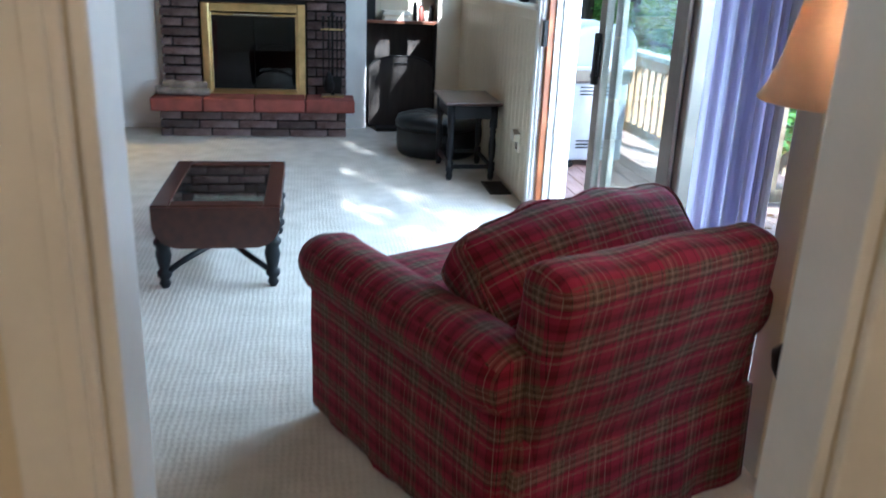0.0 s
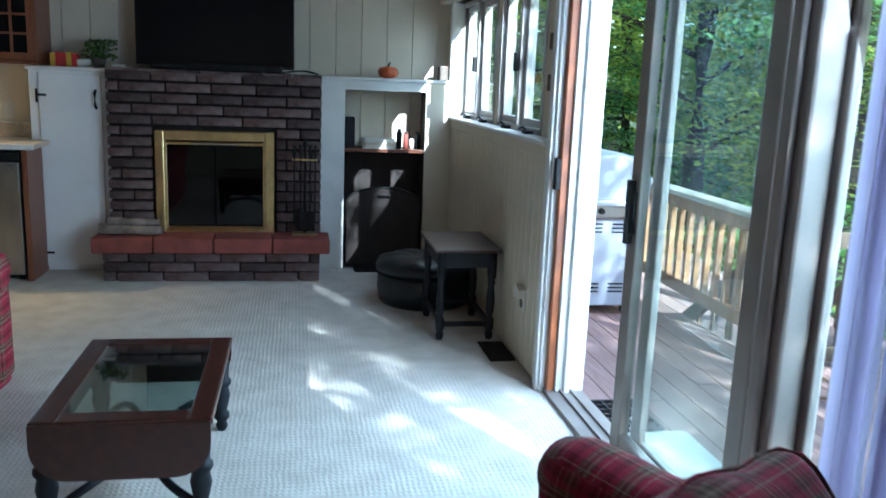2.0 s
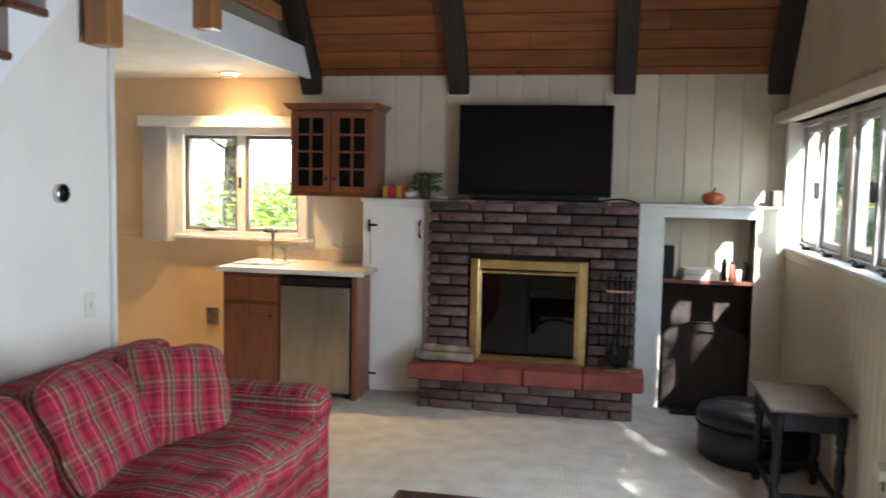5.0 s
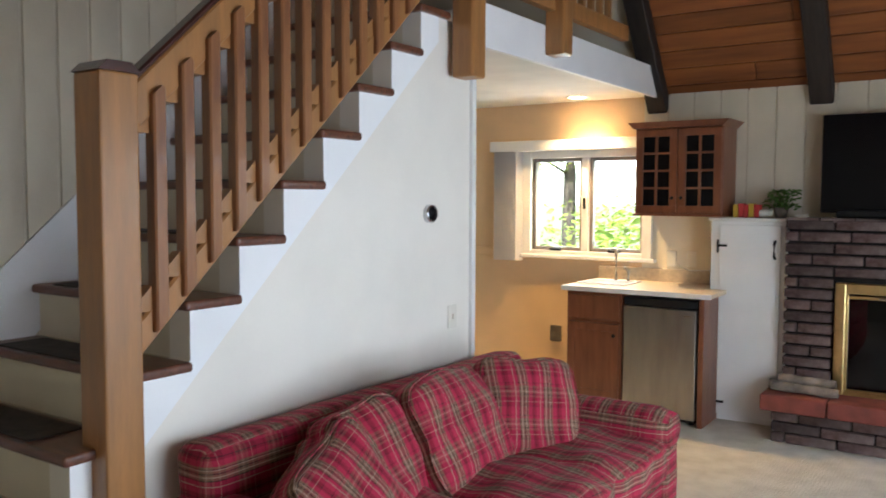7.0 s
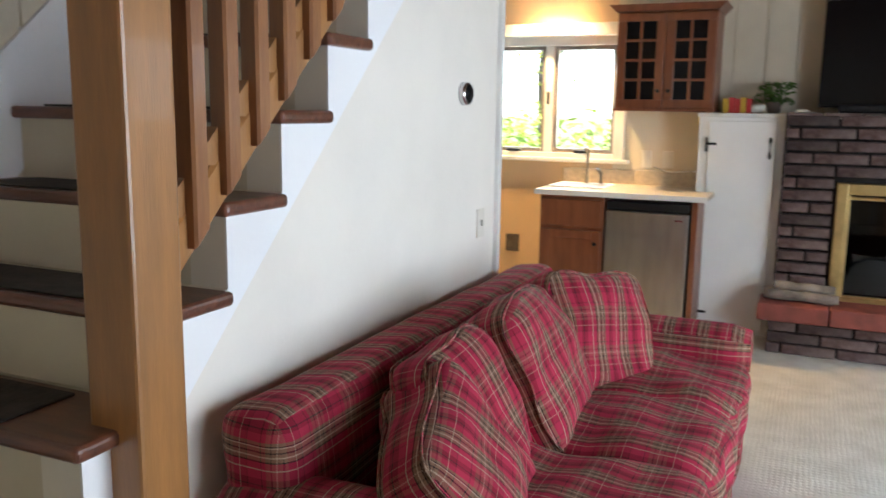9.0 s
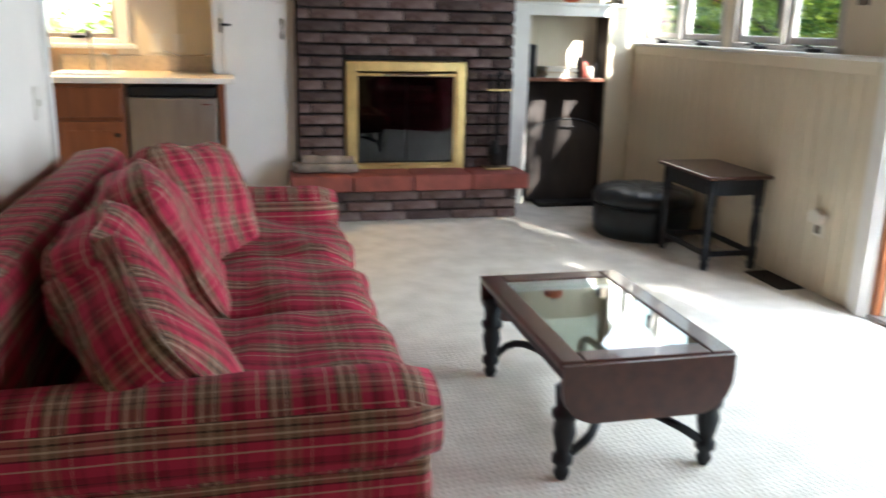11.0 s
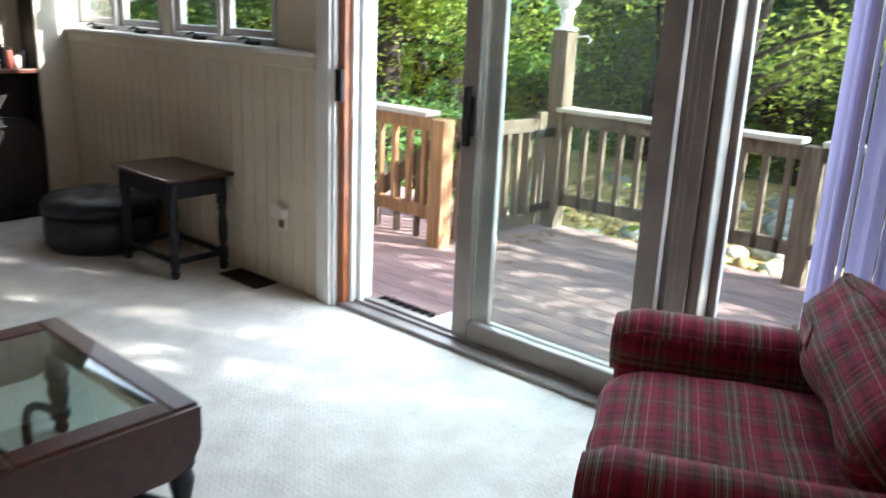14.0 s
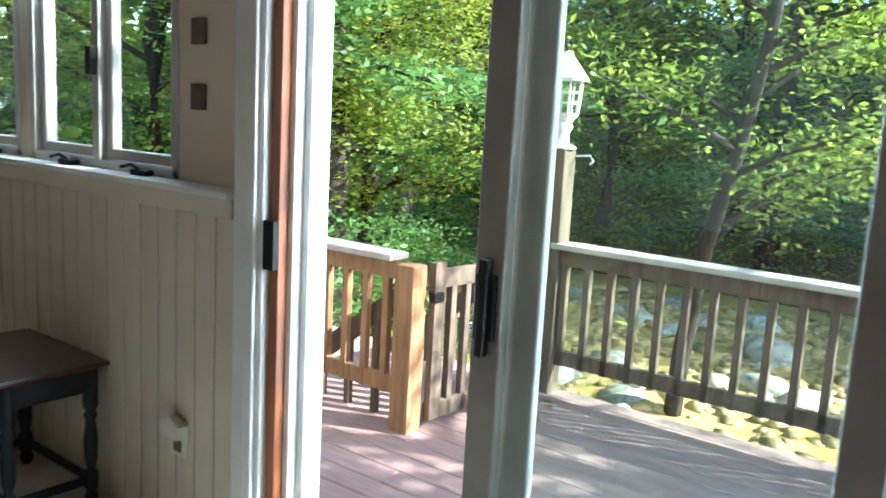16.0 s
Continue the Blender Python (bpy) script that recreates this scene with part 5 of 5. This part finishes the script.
for x, y, m in ((3.70, -1.68, CEDAR), (4.80, -3.68, GREYWOOD), (4.80, -5.56, GREYWOOD)):
    solid("deck_post", box(x - 0.055, x + 0.055, y - 0.06, y + 0.06, DZ - 0.3, 0.69, 0.006), m, "square wooden post of the deck railing", "post", "deck posts")
gt = rail_run("deck_gate", "weathered wooden gate with black iron hinges on the deck", (3.78, -1.74), (4.66, -1.82), GREYWOOD, 8, False, 0.66, -0.08)
part("latch", box(3.76, 3.84, -1.79, -1.75, 0.50, 0.55, 0.006), IRON, gt, "black gate latch")
for z in (0.55, 0.0):
    part("hinge", box(4.50, 4.74, -1.86, -1.845, z - 0.03, z + 0.03, 0.004), IRON, gt, "black strap hinge")
part("stile", box(3.78, 3.87, -1.775, -1.735, -0.12, 0.70, 0.004), GREYWOOD, gt)
part("stile", box(4.57, 4.66, -1.84, -1.80, -0.12, 0.70, 0.004), GREYWOOD, gt)
lpst = thing("post_lantern", "white lantern on a tall weathered deck post", "lantern", (4.80, -1.84, 0))
part("post", box(-0.065, 0.065, -0.065, 0.065, DZ - 0.3, 1.27, 0.008), GREYWOOD, lpst)
part("mount", lathe([(0.085, 1.27), (0.085, 1.285), (0.045, 1.30), (0.04, 1.36), (0.06, 1.40), (0.04, 1.42)], 20), TRIM, lpst, "", True)
part("lantern_base", lathe([(0.05, 1.42), (0.085, 1.46), (0.085, 1.475)], 8), TRIM, lpst)
for i in range(8):
    a = i * math.pi / 4
    part("cage_bar", tube([(0.082 * math.cos(a), 0.082 * math.sin(a), 1.475), (0.098 * math.cos(a), 0.098 * math.sin(a), 1.66)], 0.008, 6), TRIM, lpst)
for z in (1.53, 1.59):
    part("cage_ring", tube([(0.09 * math.cos(i * math.pi / 4), 0.09 * math.sin(i * math.pi / 4), z) for i in range(9)], 0.006, 6), TRIM, lpst)
o = part("lantern_glass", lathe([(0.075, 1.475), (0.088, 1.66)], 8), PANE, lpst)
o.visible_shadow = False
part("roof", lathe([(0.135, 1.655), (0.135, 1.67), (0.03, 1.80), (0.012, 1.82)], 8), TRIM, lpst)
part("finial", tube([(0.03 * math.cos(i * 0.785), 0, 1.85 + 0.03 * math.sin(i * 0.785)) for i in range(9)], 0.006, 6), IRON, lpst)
part("hook", tube([(0.06, -0.03, 1.23), (0.06, -0.16, 1.24), (0.06, -0.18, 1.21), (0.06, -0.16, 1.19)], 0.007, 6), TRIM, lpst)
# stair down from the gate
ds = thing("deck_stair", "weathered wooden stair going down from the deck gate", "stairs")
for i in range(6):
    part("tread", box(3.80, 4.70, -1.62 + i * 0.26, -1.37 + i * 0.26, DZ - 0.2 - i * 0.19, DZ - 0.165 - i * 0.19, 0.004), GREYWOOD, ds)
for x in (3.78, 4.72):
    part("stringer", beam_between((x, -1.75, DZ - 0.12), (x, 0.1, DZ - 1.45), 0.04, 0.2), GREYWOOD, ds)
    part("handrail", beam_between((x, -1.72, 0.62), (x, 0.1, -0.72), 0.04, 0.10, None, 0.004), GREYWOOD, ds)
    for k in range(9):
        y = -1.6 + k * 0.2
        z = 0.62 - (y + 1.72) * 0.736
        part("baluster", box(x - 0.017, x + 0.017, y - 0.017, y + 0.017, z - 0.72, z), GREYWOOD, ds)
# mats
solid("white_doormat", box(2.32, 2.80, -3.05, -2.60, DZ, DZ + 0.012, 0.003), PAPER, "pale board lying on the deck at the threshold", "mat")
struct("threshold_step", box(2.28, 2.31, -5.02, -2.4, DZ - 0.1, 0.0), ALU, "outer door threshold", "threshold")
gr = thing("grate_mat", "black open rubber grate mat on the deck by the door", "mat", (2.34, -2.58, DZ))
for i in range(7):
    part("bar", box(0, 0.36, i * 0.06, i * 0.06 + 0.014, 0, 0.018), BLACK, gr)
for i in range(7):
    part("bar", box(i * 0.058, i * 0.058 + 0.012, 0, 0.374, 0.001, 0.017), BLACK, gr)
# grill
gg = thing("gas_grill", "pale grey gas grill standing on the deck", "grill", (3.13, -0.28, DZ), -90)
part("cabinet", box(-0.32, 0.32, -0.24, 0.24, 0.07, 0.70, 0.012), GRILL, gg)
part("firebox", box(-0.36, 0.36, -0.26, 0.26, 0.70, 0.82, 0.02), STEEL, gg, "grey metal firebox")
bm = prism([(-0.27, 0.82)] + [(-0.27 * math.copysign(abs(math.cos(a * math.pi / 14)) ** 0.55, math.cos(a * math.pi / 14)), 0.82 + 0.33 * math.sin(a * math.pi / 14) ** 0.45) for a in range(1, 14)] + [(0.27, 0.82)], 0, -0.37, 0.37)
bmesh.ops.bevel(bm, geom=[e for e in bm.edges if abs(e.verts[0].co.x - e.verts[1].co.x) < 0.01], offset=0.03, segments=3, affect="EDGES", profile=0.5)
part("hood", bm, GRILL, gg, "domed white lid")
part("hood_handle", tube([(-0.25, -0.29, 0.90), (-0.25, -0.33, 0.90), (0.25, -0.33, 0.90), (0.25, -0.29, 0.90)], 0.012), CHROME, gg)
part("front_panel", box(-0.35, 0.35, -0.275, -0.262, 0.71, 0.81, 0.006), STEEL, gg)
for x in (-0.22, 0.0, 0.22):
    part("knob", lathe([(0.03, 0), (0.026, 0.03)], 14), BLACK, gg).matrix_basis = pose(x, -0.275, 0.76, 90, 0, 0)
part("side_lip", box(0.362, 0.40, -0.25, 0.25, 0.80, 0.835, 0.008), GRILL, gg)
part("side_knob", lathe([(0.022, 0), (0.018, 0.03)], 14), BLACK, gg).matrix_basis = pose(0.36, -0.08, 0.76, 0, 90, 0)
for z0 in (0.17, 0.60):
    for y in (-0.10, 0.08):
        for k in range(3):
            part("vent_slot", box(0.32, 0.323, y - 0.055, y + 0.055, z0 + k * 0.028, z0 + k * 0.028 + 0.011), BLACK, gg)
for x in (-0.27, 0.27):
    for y in (-0.18, 0.18):
        part("caster", lathe([(0.02, -0.012), (0.033, -0.010), (0.033, 0.010), (0.02, 0.012)], 14), BLACK, gg).matrix_basis = pose(x, y, 0.034, 0, 90, 0)

# ---- outdoors ----
def ground_z(x, y):
    if x < 5.2:
        g = -1.1
    elif x < 6.4:
        g = -1.1 - 1.25 * (x - 5.2) / 1.2
    elif x < 17:
        g = -2.35
    else:
        g = -2.35 + min(9.0, (x - 17) * 0.42)
    if y > 6 and x < 17:
        g += min(8, (y - 6) * 0.14) * (1 if x < 7 else 0.5)
    return g + 0.12 * noise.noise(Vector((x * 0.5, y * 0.5, 0)))


xs = [-300, -120, -60, -30, -15, -6, 0] + [2.4 + 0.55 * i for i in range(58)] + [36, 42, 50, 65, 90, 150, 300]
ys = [-300, -150, -80, -50] + [-36 + 1.2 * i for i in range(60)] + [40, 55, 80, 150, 300]
bm = bmesh.new()
grid = [[bm.verts.new((x, y, ground_z(x, y) if x > 2 else -1.1)) for y in ys] for x in xs]
for i in range(len(xs) - 1):
    for j in range(len(ys) - 1):
        bm.faces.new((grid[i][j], grid[i + 1][j], grid[i + 1][j + 1], grid[i][j + 1]))
solid("ground", bm, SOIL, "leaf-strewn forest ground sloping to a creek", "ground", kind="structure", smooth=True)
bm = bmesh.new()
cx_ = [5.6 + 0.5 * i for i in range(25)]
cy_ = [-40 + 1.0 * i for i in range(71)]
grid = [[bm.verts.new((x, y, -1.95 + 0.02 * noise.noise(Vector((x, y, 0))))) for y in cy_] for x in cx_]
for i in range(len(cx_) - 1):
    for j in range(len(cy_) - 1):
        bm.faces.new((grid[i][j], grid[i + 1][j], grid[i + 1][j + 1], grid[i][j + 1]))
solid("water", bm, CREEK, "shallow sunlit amber creek", "creek", kind="structure", smooth=True)
rng = random.Random(11)


def rock(seed, s):
    bm = bmesh.new()
    bmesh.ops.create_icosphere(bm, subdivisions=2, radius=1)
    for v in bm.verts:
        v.co *= 1 + 0.35 * noise.noise(v.co * 1.3 + Vector((seed, 0, 0)))
        v.co = Vector((v.co.x * s, v.co.y * s * 0.8, v.co.z * s * 0.5))
    return finish(bm, "rock", STONE, True)


rocks = [rock(i * 3.3, 1.0) for i in range(5)]
for i in range(170):
    x, y = rng.uniform(5.9, 16.5), rng.uniform(-16, 4)
    s = rng.uniform(0.12, 0.42) * (1.5 if rng.random() < 0.12 else 1)
    o = new("rock", rocks[i % 5])
    o.matrix_world = pose(x, y, max(-1.98, ground_z(x, y)) + 0.05, 0, 0, rng.uniform(0, 360)) @ Matrix.Diagonal((s, s, s, 1))
    tagged(o, "pale rounded river stone in the creek", "rock", "creek rocks")


def cobble_bed(count, seed):
    """Small rounded stones bedded in the shallow creek, joined."""
    r = np.random.RandomState(seed)
    src = bmesh.new()
    bmesh.ops.create_icosphere(src, subdivisions=1, radius=1)
    src.verts.ensure_lookup_table()
    base = np.array([v.co[:] for v in src.verts])
    tris = np.array([[v.index for v in f.verts] for f in src.faces])
    src.free()
    at = np.stack([r.uniform(5.8, 16.5, count), r.uniform(-18, 4, count), r.uniform(-1.99, -1.93, count)], 1)
    size = r.uniform(0.06, 0.20, (count, 1, 1)) * np.array([1.0, 0.8, 0.4])
    wob = 1 + 0.22 * r.normal(0, 1, (count, len(base), 1))
    v = (base[None] * wob * size + at[:, None]).reshape(-1, 3)
    f = (tris[None] + (np.arange(count) * len(base))[:, None, None]).reshape(-1, 3)
    me = bpy.data.meshes.new("cobbles")
    me.from_pydata(v.tolist(), [], f.tolist())
    me.materials.append(COBBLE)
    me.shade_smooth()
    return me


tagged(new("creek_cobbles", cobble_bed(6500, 21)), "amber and grey cobbles bedded in the shallow creek", "cobbles", kind="stuff")


def leaf_mesh(name, m, centres, count, spread, size, flat, seed):
    """Many small leaves round the given limb points."""
    r = np.random.RandomState(seed)
    c = np.array(centres)[r.randint(0, len(centres), count)]
    p = c + r.normal(0, 1, (count, 3)) * spread * np.array([1, 1, flat])
    d1 = r.normal(0, 1, (count, 3)) * np.array([1, 1, 0.35])
    d1 /= np.linalg.norm(d1, axis=1)[:, None]
    d2 = np.cross(d1, r.normal(0, 1, (count, 3)) * np.array([0.5, 0.5, 1]))
    d2 /= np.linalg.norm(d2, axis=1)[:, None]
    s = size * r.uniform(0.6, 1.4, (count, 1))
    v = np.stack([p - d1 * s, p + d2 * s * 0.42, p + d1 * s, p - d2 * s * 0.42], 1).reshape(-1, 3)
    me = bpy.data.meshes.new(name)
    me.from_pydata(v.tolist(), [], np.arange(count * 4).reshape(-1, 4).tolist())
    me.materials.append(m)
    return me


def tree_meshes(kind, h, seed):
    r = random.Random(seed)
    lean = 1.25 if kind == "leaning maple" else r.uniform(-0.4, 0.4)
    trunk = [Vector((lean * (k / 7) ** (1 if kind == "leaning maple" else 2) + 0.06 * math.sin(k * 1.7 + seed), 0.08 * math.cos(k * 1.3 + seed), h * k / 7)) for k in range(8)]
    bm = tube([p - Vector((0, 0, 0.4 if i == 0 else 0)) for i, p in enumerate(trunk)], [(0.15 if kind == "leaning maple" else 0.20) * (1 - 0.11 * i) * h / 11 for i in range(8)], 10)
    centres = []
    n = 34 if kind == "hemlock" else 22
    for i in range(n):
        u = (0.10 if kind == "hemlock" else 0.28) + (0.9 if kind == "hemlock" else 0.7) * i / n
        k = min(int(u * 7), 6)
        p = trunk[k].lerp(trunk[k + 1], u * 7 - k)
        a = r.uniform(0, 6.28)
        ln = h * (0.27 * (1.08 - u) if kind == "hemlock" else 0.24 * (1.2 - 0.7 * u)) * r.uniform(0.7, 1.25)
        up = -0.12 if kind == "hemlock" else 0.45
        pts = [p + Vector((math.cos(a) * ln * q, math.sin(a) * ln * q, ln * up * q + 0.05 * math.sin(q * 5))) for q in (0, 0.35, 0.7, 1)]
        tube(pts, [0.045, 0.03, 0.02, 0.008], 5, bm)
        for q in (0.3, 0.45, 0.6, 0.75, 0.9, 1.0):
            b = p + Vector((math.cos(a) * ln * q, math.sin(a) * ln * q, ln * up * q))
            side = Vector((-math.sin(a), math.cos(a), 0)) * ln * 0.22 * q
            centres += [tuple(b), tuple(b + side), tuple(b - side)]
    t = finish(bm, "trunk", BARK, True)
    if kind == "hemlock":
        c = leaf_mesh("crown", LEAF_A, centres, 40000, h * 0.024, 0.052, 0.35, seed)
    else:
        c = leaf_mesh("crown", LEAF_B, centres, 11500 if kind == "dapple maple" else 9000 if kind == "leaning maple" else 34000, h * 0.035, 0.052, 0.7, seed)
    return t, c


KINDS = [("hemlock", 12.0, 1), ("hemlock", 10.0, 2), ("maple", 11.0, 3), ("maple", 9.0, 4), ("dapple maple", 9.5, 6), ("leaning maple", 9.0, 8)]
PROTO = {}
for i, (kd, h, s) in enumerate(KINDS):
    PROTO[i] = (kd, *tree_meshes(kd, h, s))


def tree(i, x, y, rz, s):
    kd, t, c = PROTO[i]
    # The unseen maples added to dapple the sun share this ordinary label
    o = thing("tree", ("tall dark green hemlock with drooping sprays" if kd == "hemlock" else "leafy yellow-green maple") + " on the creek bank", "tree", (x, y, ground_z(x, y) - 0.1 if x > 2 else -1.2), rz, "woodland trees")
    o.scale = (s, s, s)
    for nm, me in (("trunk", t), ("crown", c)):
        p = new(nm, me)
        p.parent = o


TREES = [(0, 7.3, 2.65, 1.0), (2, 6.4, 4.6, 0.95), (1, 9.2, 5.2, 1.0), (3, 8.4, 3.0, 0.9), (0, 5.6, 7.6, 1.0), (2, 12.0, 5.5, 1.1), (5, 9.9, -0.6, 1.0),
         (3, 17.5, -3.0, 1.2), (0, 18.2, 0.8, 1.2), (2, 21.0, -7.5, 1.2), (1, 24.5, -11.5, 1.2), (0, 20.5, -5.0, 1.3), (3, 18.0, 4.5, 1.2), (0, 25.5, -15.5, 1.2),
         (2, 20.5, 2.5, 1.3), (1, 22.0, -1.5, 1.4), (2, 22.5, -10.0, 1.4), (0, 23.0, 6.5, 1.4), (3, 21.5, -14.0, 1.3), (1, 15.0, 8.0, 1.2), (2, 4.2, 10.5, 1.1),
         (0, 12.0, 9.5, 1.2), (1, 8.5, 12.5, 1.2), (3, 26.0, -6.0, 1.5), (0, 27.0, 0.5, 1.5), (2, 28.0, 5.0, 1.5), (1, 27.0, -13.0, 1.5), (0, 30.0, -4.0, 1.6), (3, 24.0, 10.0, 1.5),
         (2, 19.5, 9.0, 1.3), (2, -9.0, 15.0, 1.1), (0, 25.0, -18.0, 1.4), (2, 21.0, -19.0, 1.3),
         # Kind 4: unseen maples added sunward to break the sunlight into dapples
         (4, 6.3, -7.9, 1.0), (4, 4.9, -9.2, 0.95), (4, 5.7, -10.4, 1.0), (4, 7.2, -14.2, 1.1), (4, 3.8, -12.4, 1.0), (2, -2.5, 10.0, 1.0), (3, 0.5, 11.5, 1.1), (2, -5.5, 12.0, 1.1)]
for i, x, y, s in TREES:
    tree(i, x, y, -90 if i == 5 else (x * 47 + y * 31) % 360, s)
# undergrowth along the banks
r_ = np.random.RandomState(5)
cs = []
for k in range(260):
    x = r_.choice([r_.uniform(5.3, 6.4), r_.uniform(17.6, 25)])
    y = r_.uniform(-1.0, 12) if x < 10 else r_.uniform(-22, 12)
    cs.append((x, y, ground_z(x, y) + 0.35))
for k in range(420):
    x, y = r_.uniform(16.6, 27), r_.uniform(-24, 10)
    cs.append((x, y, ground_z(x, y) + r_.uniform(0.2, 3.2)))
cs += [(r_.uniform(-7, 3), r_.uniform(5, 13), -1.1 + r_.uniform(0.2, 2.2)) for k in range(110)]
tagged(new("undergrowth", leaf_mesh("undergrowth", LEAF_B, cs, 105000, 0.5, 0.075, 0.6, 9)), "green bushes and ferns along the creek banks", "undergrowth", kind="stuff")
cs = [(r_.uniform(30, 60), r_.uniform(-50, 40), 0) for k in range(900)]
cs = [(x, y, ground_z(x, y) + r_.uniform(0, 12)) for x, y, z in cs] + [(r_.uniform(3, 24), r_.uniform(16, 34), r_.uniform(0, 11)) for k in range(350)]
tagged(new("far_woods", leaf_mesh("far_woods", LEAF_B, cs, 50000, 1.2, 0.34, 0.7, 10)), "dense green woods rising on the hillside", "woods", kind="stuff")
rl = random.Random(3)
lf = finish(prism([(-0.05, 0), (-0.02, -0.025), (0.03, -0.02), (0.055, 0), (0.02, 0.03), (-0.02, 0.02)], 2, 0, 0.003), "leaf", DRYLEAF)
for i in range(16):
    o = new("fallen_leaf", lf)
    o.matrix_world = pose(rl.uniform(3.75, 4.65) if i < 12 else rl.uniform(2.6, 4.6), rl.uniform(-2.05, -1.88) if i < 12 else rl.uniform(-4.5, -2), DZ + 0.002, rl.uniform(-8, 8), 0, rl.uniform(0, 360)) @ Matrix.Diagonal((0.7, 0.7, 1, 1))
    tagged(o, "dry brown leaf fallen on the deck", "leaf", "fallen leaves")

# ---- pieces: bricks, panelling, deck boards ----
BRICKS = {}


def brick(length, h=0.059):
    if length not in BRICKS:
        BRICKS[length] = finish(box(-length / 2, length / 2, -0.026, 0.012, 0, h, 0.006, 1), "brick", BRICK)
    return BRICKS[length]


def lay(parent, x0, x1, y, z, row, skip=None, rx=0):
    """One course of bricks along x."""
    x = x0
    first = (0.30, 0.09, 0.30, 0.17)[row % 4]
    while x < x1 - 0.02:
        ln = min(first if x == x0 else 0.305, x1 - x)
        spans = [(x, x + ln)]
        if skip:
            spans = [(a, b) for a, b in ((x, min(x + ln, skip[0])), (max(x, skip[1]), x + ln)) if b - a > 0.02]
        for a, b in spans:
            w = round(b - a - 0.012, 3)
            o = new("brick", brick(w))
            o.parent = parent
            o.location = ((a + b) / 2, y + 0.004 * math.sin(a * 91 + row * 13), z)
        x += ln


for r in range(15):
    z = 0.312 + r * 0.0747
    lay(fp, -0.315, 1.15, 0.008, z, r, (-0.01, 0.825) if z < 1.0 else None)
for r in range(3):
    lay(fp, -0.325, 1.14, -0.222, 0.002 + r * 0.068, r + 1)
me = finish(box(-0.1, 0.1, -0.21, 0.0, 1.434 - 0.03, 1.434, 0.005, 1), "brick", BRICK)
for i in range(7):
    o = new("brick", me)
    o.parent = fp
    o.location = (-0.21 + i * 0.209, 0.20, 0)

east = bpy.data.objects["wall_east_low"]
plank = finish(box(-0.010, 0, -0.0465, 0.0465, 0.0, 1.09, 0.004, 1), "plank", PANEL)
for i in range(26):
    o = new("plank", plank)
    o.parent = east
    o.location = (WX, -2.278 + i * 0.1, 0.004)
north = bpy.data.objects["wall_north_main"]
plank = finish(box(-0.094, 0.094, -0.010, 0, 1.433, 2.6, 0.003, 1), "plank", PANEL)
plank_low = finish(box(-0.094, 0.094, -0.010, 0, 0.915, 1.405, 0.003, 1), "plank", PANEL)
for i in range(18):
    x = -1.35 + i * 0.193
    if x < 2.0:
        o = new("plank", plank)
        o.parent = north
        o.location = (x, BY, 0)
        if x > 1.4:
            o = new("plank", plank_low)
            o.parent = north
            o.location = (x, BY, 0)
west = bpy.data.objects["wall_stair_side"]
plank = finish(box(0, 0.010, -0.0655, 0.0655, 0.02, 6.0, 0.003, 1), "plank", PANEL)
for i in range(26):
    o = new("plank", plank)
    o.parent = west
    o.location = (LX, -5.95 + i * 0.142, 0)
boards = {}
for i in range(18):
    x = 2.315 + i * 0.1425
    cuts = [-8.0, -5.6 + 1.2 * ((i * 0.618) % 1), -2.4 + 1.4 * ((i * 0.382) % 1), 2.6]
    for a, b in zip(cuts, cuts[1:]):
        o = new("deck_board", finish(box(0, 0.138, a + 0.002, b - 0.002, DZ - 0.03, DZ, 0.004, 1), "deck_board", DECK))
        o.parent = dk
        o.location = (x, 0, 0)
